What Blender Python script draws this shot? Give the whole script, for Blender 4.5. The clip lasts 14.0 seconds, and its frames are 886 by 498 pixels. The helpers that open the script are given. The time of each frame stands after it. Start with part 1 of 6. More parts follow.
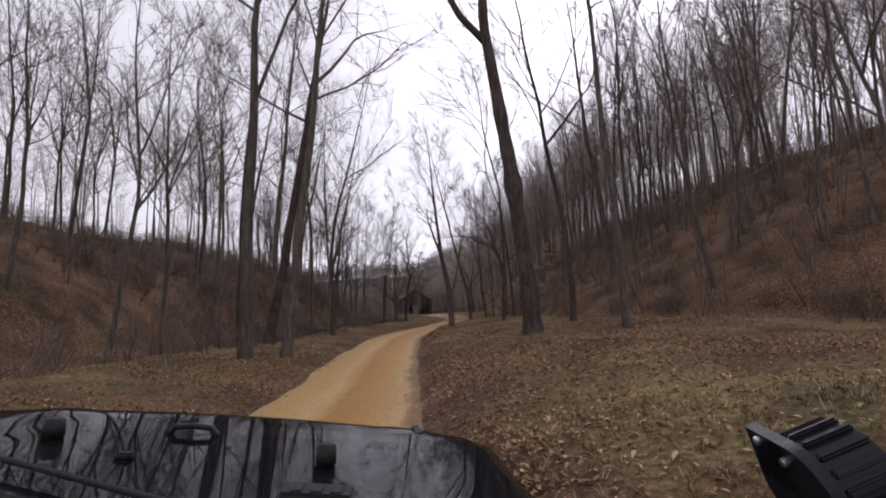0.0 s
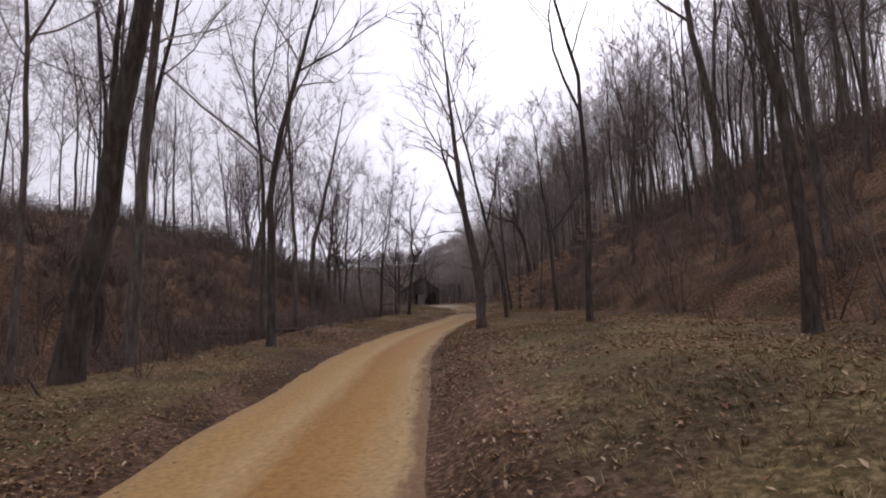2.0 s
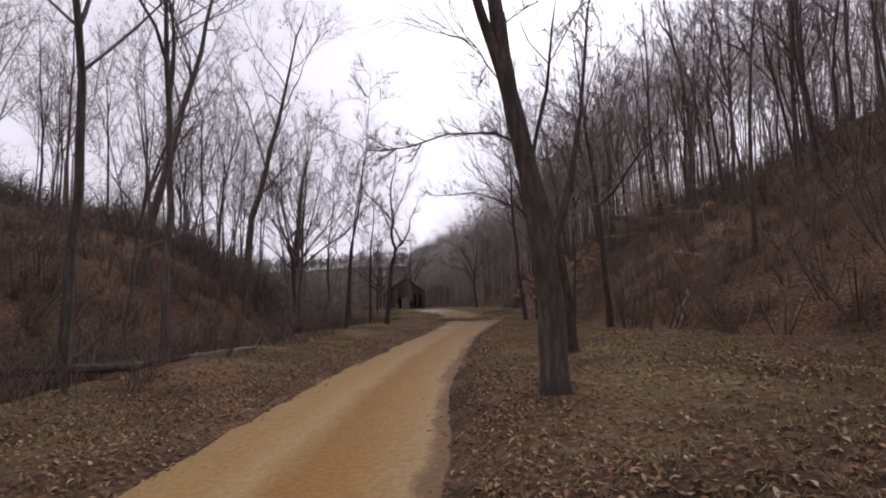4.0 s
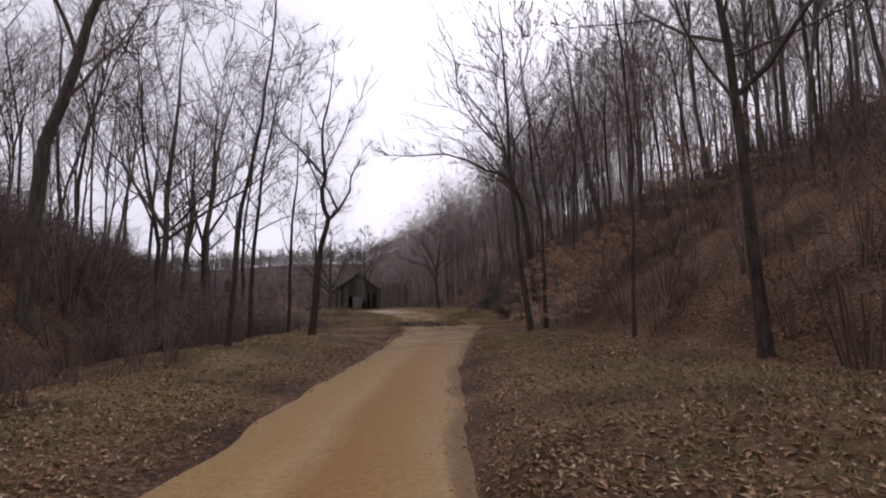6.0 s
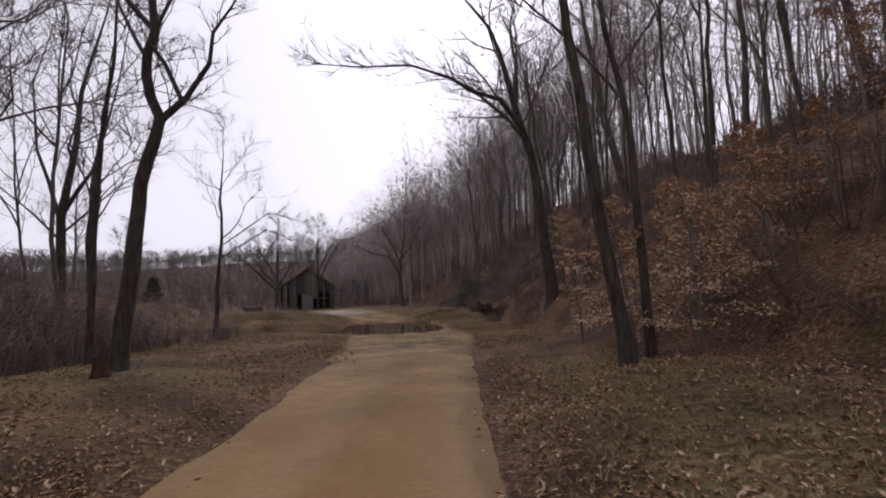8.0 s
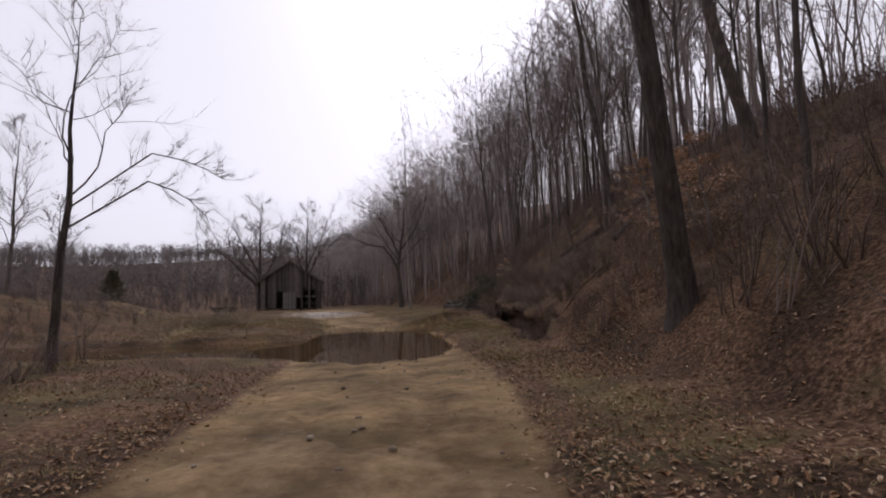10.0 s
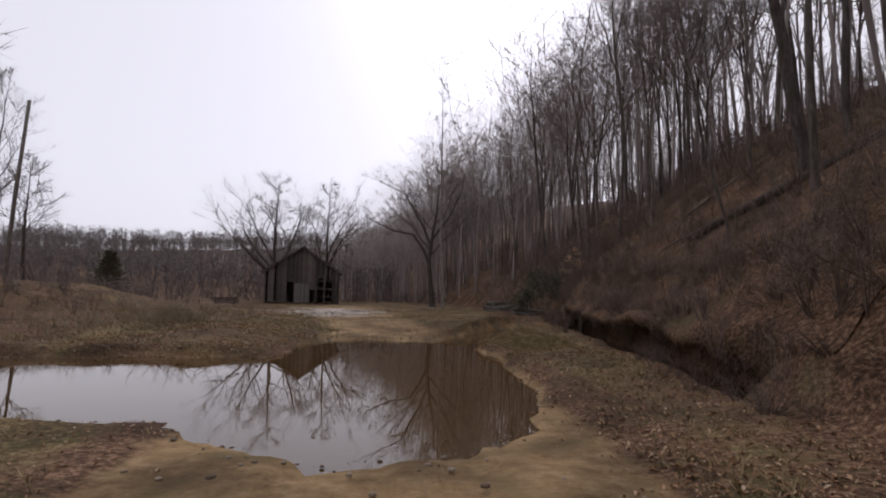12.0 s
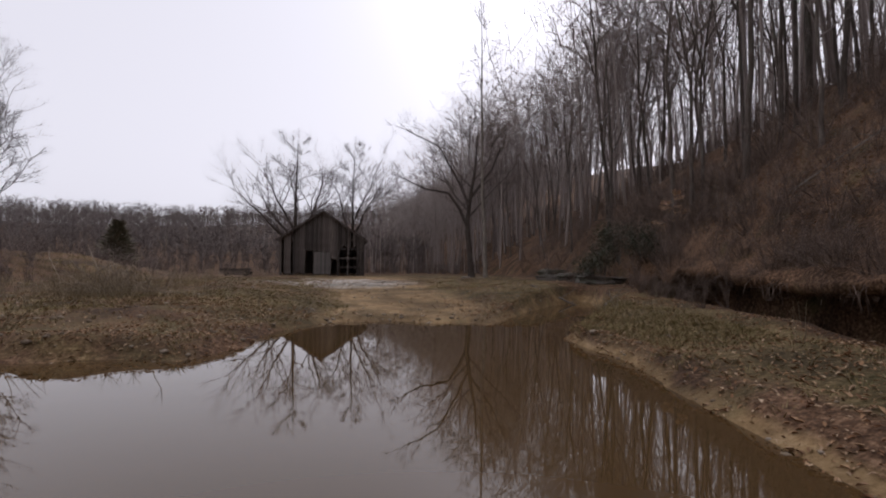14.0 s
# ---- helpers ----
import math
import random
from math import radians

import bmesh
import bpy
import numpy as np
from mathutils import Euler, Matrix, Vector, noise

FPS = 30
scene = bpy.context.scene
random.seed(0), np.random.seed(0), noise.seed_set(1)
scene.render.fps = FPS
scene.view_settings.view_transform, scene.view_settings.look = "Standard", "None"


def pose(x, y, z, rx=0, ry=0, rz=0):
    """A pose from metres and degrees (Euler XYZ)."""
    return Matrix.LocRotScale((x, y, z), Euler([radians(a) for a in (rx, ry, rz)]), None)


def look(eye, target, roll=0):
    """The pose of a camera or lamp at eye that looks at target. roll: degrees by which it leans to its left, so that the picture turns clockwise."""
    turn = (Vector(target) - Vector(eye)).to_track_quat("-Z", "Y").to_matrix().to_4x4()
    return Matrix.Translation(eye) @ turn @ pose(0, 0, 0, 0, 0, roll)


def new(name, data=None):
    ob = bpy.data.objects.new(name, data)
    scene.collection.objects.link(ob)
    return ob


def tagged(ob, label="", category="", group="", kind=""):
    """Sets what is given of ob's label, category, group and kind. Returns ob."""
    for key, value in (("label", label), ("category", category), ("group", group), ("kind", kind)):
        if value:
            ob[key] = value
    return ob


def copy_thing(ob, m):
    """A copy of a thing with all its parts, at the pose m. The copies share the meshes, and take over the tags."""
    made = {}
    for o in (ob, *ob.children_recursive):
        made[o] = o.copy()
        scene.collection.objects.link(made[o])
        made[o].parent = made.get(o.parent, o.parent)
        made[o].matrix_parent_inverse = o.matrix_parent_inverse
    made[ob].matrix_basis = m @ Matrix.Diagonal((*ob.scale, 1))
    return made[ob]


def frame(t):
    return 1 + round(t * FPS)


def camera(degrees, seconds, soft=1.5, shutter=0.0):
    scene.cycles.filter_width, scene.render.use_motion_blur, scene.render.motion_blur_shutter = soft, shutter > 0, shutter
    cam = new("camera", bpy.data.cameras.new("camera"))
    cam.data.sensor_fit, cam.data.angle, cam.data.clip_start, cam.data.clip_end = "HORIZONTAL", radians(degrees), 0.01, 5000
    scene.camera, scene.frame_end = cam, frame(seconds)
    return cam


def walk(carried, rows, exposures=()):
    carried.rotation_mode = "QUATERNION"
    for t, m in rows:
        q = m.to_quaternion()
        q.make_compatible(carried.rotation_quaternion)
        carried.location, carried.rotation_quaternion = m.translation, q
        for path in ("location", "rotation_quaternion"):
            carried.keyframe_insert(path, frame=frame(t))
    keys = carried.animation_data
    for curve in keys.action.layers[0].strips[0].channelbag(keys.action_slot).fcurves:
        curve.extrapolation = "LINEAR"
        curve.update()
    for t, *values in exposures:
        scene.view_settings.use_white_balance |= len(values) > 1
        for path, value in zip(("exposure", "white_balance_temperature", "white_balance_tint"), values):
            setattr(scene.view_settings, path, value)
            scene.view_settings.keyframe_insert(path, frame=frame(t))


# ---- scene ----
cam = camera(84.0, 14.0, soft=2.0)
PATH = [
    (0, (0.009, -0.001, 2.022), (0.003, 1.983, 2.268), -2.41),
    (0.5, (-0.225, 3.557, 2.070), (-0.250, 5.543, 2.308), -2.42),
    (1, (-0.435, 7.016, 2.095), (-0.471, 9.003, 2.319), -2.68),
    (1.5, (-0.612, 10.201, 2.114), (-0.652, 12.190, 2.325), -2.43),
    (2, (-0.857, 13.495, 2.103), (-0.887, 15.484, 2.310), -2.13),
    (4.5, (-1.473, 29.486, 2.315), (-1.423, 31.473, 2.532), -1.52),
    (5, (-1.501, 32.880, 2.291), (-1.418, 34.867, 2.498), -1.67),
    (5.5, (-1.430, 36.232, 2.254), (-1.293, 38.216, 2.468), -2.15),
    (6, (-1.233, 39.553, 2.243), (-1.038, 41.532, 2.456), -1.18),
    (6.5, (-0.986, 43.115, 2.234), (-0.736, 45.088, 2.450), -0.91),
    (7, (-0.700, 46.452, 2.216), (-0.412, 48.421, 2.422), -0.77),
    (7.5, (-0.380, 49.828, 2.183), (-0.065, 51.793, 2.381), -1.45),
    (8, (-0.029, 52.987, 2.128), (0.309, 54.948, 2.328), -2.04),
    (10.5, (2.506, 68.981, 2.328), (2.797, 70.950, 2.518), -1.18),
    (11, (2.711, 72.077, 2.289), (2.961, 74.052, 2.477), -0.73),
    (11.5, (2.730, 74.879, 2.260), (2.941, 76.857, 2.465), 0.28),
    (12, (2.732, 77.232, 2.224), (2.923, 79.213, 2.416), 0.97),
    (12.5, (2.724, 79.610, 2.131), (2.901, 81.600, 2.226), 1.67),
    (13, (2.766, 81.876, 1.974), (2.913, 83.870, 2.029), 0.68),
    (13.5, (2.792, 84.013, 1.800), (2.897, 86.008, 1.893), 1.42),
    (14, (2.801, 85.986, 1.689), (2.860, 87.983, 1.774), 0.33),
]
walk(cam, [(t, look(eye, target, roll)) for t, eye, target, roll in PATH], [(0, -0.34, 6000, 23), (7, -0.42, 6000, 24), (14, -0.5, 6000, 20)])

# ---- world and light: an overcast winter day ----
world = bpy.data.worlds.new("overcast_sky")
scene.world = world
world.use_nodes = True
wn, wl = world.node_tree.nodes, world.node_tree.links
wn.clear()
sky = wn.new("ShaderNodeTexSky")
sky.sky_type = "NISHITA"
sky.sun_disc = False
sky.sun_elevation, sky.sun_rotation = radians(42), radians(20)
sky.air_density, sky.dust_density, sky.ozone_density = 1.0, 4.0, 1.0
pale = wn.new("ShaderNodeHueSaturation")
pale.inputs["Saturation"].default_value = 0.12
back = wn.new("ShaderNodeBackground")
back.inputs["Strength"].default_value = 0.15
wout = wn.new("ShaderNodeOutputWorld")
wl.new(sky.outputs["Color"], pale.inputs["Color"])
cloud = wn.new("ShaderNodeMixRGB")
cloud.inputs[0].default_value, cloud.inputs[2].default_value = 0.7, (8.75, 8.65, 8.4, 1)
wl.new(pale.outputs["Color"], cloud.inputs[1])
wl.new(cloud.outputs[0], back.inputs["Color"])
wl.new(back.outputs[0], wout.inputs[0])
sun = new("sun", bpy.data.lights.new("sun", "SUN"))
sun.data.energy, sun.data.angle, sun.data.color = 0.7, radians(25), (1.0, 0.96, 0.9)
sun.matrix_world = look((0, 0, 0), (-math.sin(radians(20)) * 0.74, -math.cos(radians(20)) * 0.74, -0.67))


# ---- materials ----
def surface(name, colours, scale, rough=0.9, bump=0.3, bump_scale=None, metal=0.0, stretch=(1, 1, 1), per_object=0.0, stain=None, spec=0.3, coat=0.0):
    """Noise-mixed paint of two or three colours with a bump; per_object varies its brightness thing by thing; stain: (colour, scale, amount)."""
    m = bpy.data.materials.new(name)
    m.use_nodes = True
    n, l = m.node_tree.nodes, m.node_tree.links
    b = n["Principled BSDF"]
    co = n.new("ShaderNodeTexCoord")
    mp = n.new("ShaderNodeMapping")
    mp.inputs["Scale"].default_value = stretch
    l.new(co.outputs["Object"], mp.inputs["Vector"])
    t1 = n.new("ShaderNodeTexNoise")
    t1.inputs["Scale"].default_value, t1.inputs["Detail"].default_value, t1.inputs["Roughness"].default_value = scale, 6, 0.65
    l.new(mp.outputs[0], t1.inputs["Vector"])
    ramp = n.new("ShaderNodeValToRGB")
    e = ramp.color_ramp.elements
    e[0].position, e[1].position = 0.3, 0.7
    e[0].color, e[1].color = (*colours[0], 1), (*colours[-1], 1)
    if len(colours) == 3:
        k = e.new(0.5)
        k.color = (*colours[1], 1)
    l.new(t1.outputs["Fac"], ramp.inputs[0])
    out = ramp.outputs[0]
    if stain:
        t3 = n.new("ShaderNodeTexNoise")
        t3.inputs["Scale"].default_value, t3.inputs["Detail"].default_value = stain[1], 4
        l.new(co.outputs["Object"], t3.inputs["Vector"])
        r3 = n.new("ShaderNodeMapRange")
        r3.inputs[1].default_value, r3.inputs[2].default_value, r3.inputs[4].default_value = 0.5, 0.68, stain[2]
        l.new(t3.outputs["Fac"], r3.inputs[0])
        mx = n.new("ShaderNodeMixRGB")
        mx.inputs[2].default_value = (*stain[0], 1)
        l.new(r3.outputs[0], mx.inputs[0])
        l.new(out, mx.inputs[1])
        out = mx.outputs[0]
    if per_object:
        oi = n.new("ShaderNodeObjectInfo")
        mr = n.new("ShaderNodeMapRange")
        mr.inputs[3].default_value, mr.inputs[4].default_value = 1 - per_object, 1 + per_object
        l.new(oi.outputs["Random"], mr.inputs[0])
        hs = n.new("ShaderNodeHueSaturation")
        l.new(mr.outputs[0], hs.inputs["Value"])
        l.new(out, hs.inputs["Color"])
        out = hs.outputs[0]
    l.new(out, b.inputs["Base Color"])
    b.inputs["Roughness"].default_value, b.inputs["Metallic"].default_value = rough, metal
    b.inputs["Specular IOR Level"].default_value = spec
    b.inputs["Coat Weight"].default_value = coat
    b.inputs["Coat Roughness"].default_value = 0.01
    if bump:
        t2 = n.new("ShaderNodeTexNoise")
        t2.inputs["Scale"].default_value, t2.inputs["Detail"].default_value = bump_scale or scale * 3, 5
        l.new(mp.outputs[0], t2.inputs["Vector"])
        bp = n.new("ShaderNodeBump")
        bp.inputs["Strength"].default_value, bp.inputs["Distance"].default_value = bump, 0.03
        l.new(t2.outputs["Fac"], bp.inputs["Height"])
        l.new(bp.outputs[0], b.inputs["Normal"])
    return m


def islands(name, colours, rough=0.9):
    """A colour for each loose piece of a mesh."""
    m = bpy.data.materials.new(name)
    m.use_nodes = True
    n, l = m.node_tree.nodes, m.node_tree.links
    g = n.new("ShaderNodeNewGeometry")
    ramp = n.new("ShaderNodeValToRGB")
    e = ramp.color_ramp.elements
    while len(e) < len(colours):
        e.new(0.5)
    for i, c in enumerate(colours):
        e[i].position, e[i].color = i / (len(colours) - 1), (*c, 1)
    l.new(g.outputs["Random Per Island"], ramp.inputs[0])
    b = n["Principled BSDF"]
    l.new(ramp.outputs[0], b.inputs["Base Color"])
    b.inputs["Roughness"].default_value = rough
    b.inputs["Specular IOR Level"].default_value = 0.2
    return m


BARK = surface("bark", [(0.050, 0.039, 0.032), (0.105, 0.085, 0.071), (0.19, 0.162, 0.14)], 3.0, 0.95, 0.9, 14, stretch=(3, 3, 0.6), per_object=0.3, stain=((0.10, 0.11, 0.08), 0.7, 0.5))
DARK_BARK = surface("dark_bark", [(0.026, 0.019, 0.016), (0.064, 0.049, 0.040), (0.12, 0.097, 0.082)], 4.0, 0.95, 1.0, 10, stretch=(3, 3, 0.6), stain=((0.11, 0.10, 0.085), 1.0, 0.5))
GREY_BARK = surface("grey_bark", [(0.045, 0.034, 0.027), (0.10, 0.079, 0.064), (0.18, 0.15, 0.126)], 3.5, 0.95, 1.0, 12, stretch=(3, 3, 0.7), stain=((0.06, 0.05, 0.043), 1.3, 0.7))
PALE_BARK = surface("pale_bark", [(0.12, 0.10, 0.082), (0.22, 0.19, 0.158), (0.32, 0.285, 0.245)], 2.0, 0.9, 0.5, 9, stretch=(3, 3, 0.8), stain=((0.10, 0.08, 0.07), 1.1, 0.6))
TWIG = surface("twig", [(0.13, 0.102, 0.09), (0.25, 0.207, 0.186)], 2.0, 0.95, 0.0, per_object=0.25)
DARK_TWIG = surface("dark_twig", [(0.09, 0.072, 0.063), (0.17, 0.14, 0.124)], 2.0, 0.95, 0.0)
# paler than the near bark: the haze of distance is mixed into these colours
HAZED_BARK = islands("hazed_far_bark", [(0.20, 0.162, 0.145), (0.34, 0.286, 0.258), (0.45, 0.392, 0.36), (0.26, 0.213, 0.192)])
RIDGE_BARK = islands("ridge_bark", [(0.085, 0.068, 0.061), (0.13, 0.106, 0.096), (0.185, 0.155, 0.142), (0.10, 0.081, 0.073)])
BRUSH = islands("brush_stem", [(0.078, 0.054, 0.043), (0.145, 0.103, 0.081), (0.225, 0.168, 0.135), (0.10, 0.071, 0.057)])
SCRUB = islands("grey_scrub", [(0.085, 0.063, 0.054), (0.145, 0.113, 0.098), (0.215, 0.173, 0.152), (0.11, 0.084, 0.072)])
LEAF = islands("dead_leaf", [(0.15, 0.075, 0.037), (0.28, 0.15, 0.075), (0.42, 0.265, 0.145), (0.56, 0.42, 0.28), (0.22, 0.105, 0.05), (0.35, 0.22, 0.115)], 0.8)
BEECH = islands("beech_leaf", [(0.36, 0.20, 0.105), (0.50, 0.32, 0.19), (0.62, 0.47, 0.34), (0.44, 0.26, 0.14)], 0.7)
GRASS = islands("grass_blade", [(0.11, 0.086, 0.033), (0.22, 0.163, 0.07), (0.38, 0.295, 0.16), (0.14, 0.122, 0.046), (0.30, 0.23, 0.115)])
REED = islands("dry_stalk", [(0.22, 0.17, 0.10), (0.33, 0.27, 0.18), (0.15, 0.11, 0.07)])
RUSTY_WOOD = surface("rotten_wood", [(0.028, 0.014, 0.009), (0.065, 0.034, 0.021), (0.11, 0.064, 0.04)], 3.0, 0.95, 0.8, 12, stretch=(3, 3, 0.7))
STALK = surface("bleached_stalk", [(0.24, 0.19, 0.14), (0.38, 0.32, 0.25)], 4.0, 0.9, 0.2, 20, per_object=0.3)
PLANK = surface("weathered_plank", [(0.036, 0.028, 0.024), (0.088, 0.071, 0.062), (0.18, 0.155, 0.138)], 1.6, 0.9, 0.7, 9, stretch=(8, 8, 0.6), per_object=0.5)
PALE_PLANK = surface("pale_weathered_plank", [(0.09, 0.078, 0.07), (0.15, 0.134, 0.122), (0.23, 0.208, 0.192)], 1.6, 0.9, 0.6, 9, stretch=(8, 8, 0.6), per_object=0.25)
ROOFING = surface("rusty_roofing", [(0.06, 0.05, 0.046), (0.12, 0.10, 0.09), (0.19, 0.17, 0.16)], 1.2, 0.6, 0.3, 8, metal=0.3, stain=((0.11, 0.05, 0.03), 0.8, 0.7))
STONE = surface("ledge_stone", [(0.05, 0.042, 0.036), (0.11, 0.095, 0.08), (0.20, 0.175, 0.15)], 1.5, 0.9, 1.0, 7, stretch=(1, 1, 3), stain=((0.05, 0.06, 0.03), 0.9, 0.6))
PEBBLE = islands("pebble", [(0.15, 0.11, 0.075), (0.25, 0.195, 0.14), (0.37, 0.31, 0.24), (0.11, 0.08, 0.055)], 0.8)
NEEDLE = islands("evergreen_needle", [(0.035, 0.042, 0.026), (0.065, 0.07, 0.045), (0.10, 0.10, 0.07)])


def ground_material():
    m = bpy.data.materials.new("forest_floor")
    m.use_nodes = True
    n, l = m.node_tree.nodes, m.node_tree.links
    b = n["Principled BSDF"]
    co = n.new("ShaderNodeTexCoord")
    at = n.new("ShaderNodeVertexColor")
    at.layer_name = "zone"
    sep = n.new("ShaderNodeSeparateColor")
    l.new(at.outputs["Color"], sep.inputs[0])

    def mixed(scale, cols, pos=(0.3, 0.5, 0.7)):
        t = n.new("ShaderNodeTexNoise")
        t.inputs["Scale"].default_value, t.inputs["Detail"].default_value, t.inputs["Roughness"].default_value = scale, 8, 0.72
        l.new(co.outputs["Object"], t.inputs["Vector"])
        r = n.new("ShaderNodeValToRGB")
        e = r.color_ramp.elements
        e[0].position, e[1].position = pos[0], pos[2]
        e[0].color, e[1].color = (*cols[0], 1), (*cols[2], 1)
        k = e.new(pos[1])
        k.color = (*cols[1], 1)
        l.new(t.outputs["Fac"], r.inputs[0])
        return r.outputs[0]

    def mix(fac, a, c):
        x = n.new("ShaderNodeMixRGB")
        l.new(fac, x.inputs[0])
        l.new(a, x.inputs[1])
        l.new(c, x.inputs[2])
        return x.outputs[0]

    litter = mixed(11.0, [(0.026, 0.015, 0.009), (0.098, 0.055, 0.031), (0.25, 0.155, 0.093)], (0.34, 0.5, 0.64))
    grass = mixed(10.0, [(0.038, 0.027, 0.012), (0.118, 0.083, 0.036), (0.27, 0.20, 0.105)], (0.34, 0.5, 0.64))
    mud = mixed(3.2, [(0.13, 0.080, 0.038), (0.235, 0.155, 0.075), (0.34, 0.24, 0.135)])
    gravel = mixed(9.0, [(0.24, 0.20, 0.16), (0.36, 0.32, 0.27), (0.47, 0.43, 0.38)])
    edge = n.new("ShaderNodeTexNoise")
    edge.inputs["Scale"].default_value, edge.inputs["Detail"].default_value = 1.6, 6
    l.new(co.outputs["Object"], edge.inputs["Vector"])

    def ragged(src):
        a = n.new("ShaderNodeMath")
        a.operation = "ADD"
        l.new(src, a.inputs[0])
        l.new(edge.outputs["Fac"], a.inputs[1])
        r = n.new("ShaderNodeMapRange")
        r.inputs[1].default_value, r.inputs[2].default_value = 0.75, 1.15
        l.new(a.outputs[0], r.inputs[0])
        return r.outputs[0]

    c = mix(ragged(sep.outputs["Red"]), litter, grass)
    c = mix(ragged(sep.outputs["Green"]), c, mud)
    c = mix(ragged(sep.outputs["Blue"]), c, gravel)
    moss = n.new("ShaderNodeTexNoise")
    moss.inputs["Scale"].default_value, moss.inputs["Detail"].default_value = 0.8, 7
    l.new(co.outputs["Object"], moss.inputs["Vector"])
    mossy = n.new("ShaderNodeMapRange")
    mossy.inputs[1].default_value, mossy.inputs[2].default_value, mossy.inputs[4].default_value = 0.56, 0.7, 0.6
    l.new(moss.outputs["Fac"], mossy.inputs[0])
    c = mix(mossy.outputs[0], c, mixed(9.0, [(0.03, 0.028, 0.012), (0.075, 0.066, 0.026), (0.13, 0.108, 0.05)]))
    broad = n.new("ShaderNodeTexNoise")
    broad.inputs["Scale"].default_value, broad.inputs["Detail"].default_value = 0.5, 7
    l.new(co.outputs["Object"], broad.inputs["Vector"])
    br = n.new("ShaderNodeMapRange")
    br.inputs[1].default_value, br.inputs[2].default_value, br.inputs[3].default_value, br.inputs[4].default_value = 0.34, 0.66, 0.5, 1.45
    l.new(broad.outputs["Fac"], br.inputs[0])
    hs = n.new("ShaderNodeHueSaturation")
    l.new(c, hs.inputs["Color"])
    l.new(br.outputs[0], hs.inputs["Value"])
    c = hs.outputs[0]
    l.new(c, b.inputs["Base Color"])
    b.inputs["Roughness"].default_value = 0.95
    b.inputs["Specular IOR Level"].default_value = 0.15
    t = n.new("ShaderNodeTexNoise")
    t.inputs["Scale"].default_value, t.inputs["Detail"].default_value = 12, 8
    l.new(co.outputs["Object"], t.inputs["Vector"])
    bp = n.new("ShaderNodeBump")
    bp.inputs["Strength"].default_value, bp.inputs["Distance"].default_value = 0.8, 0.06
    l.new(t.outputs["Fac"], bp.inputs["Height"])
    l.new(bp.outputs[0], b.inputs["Normal"])
    return m


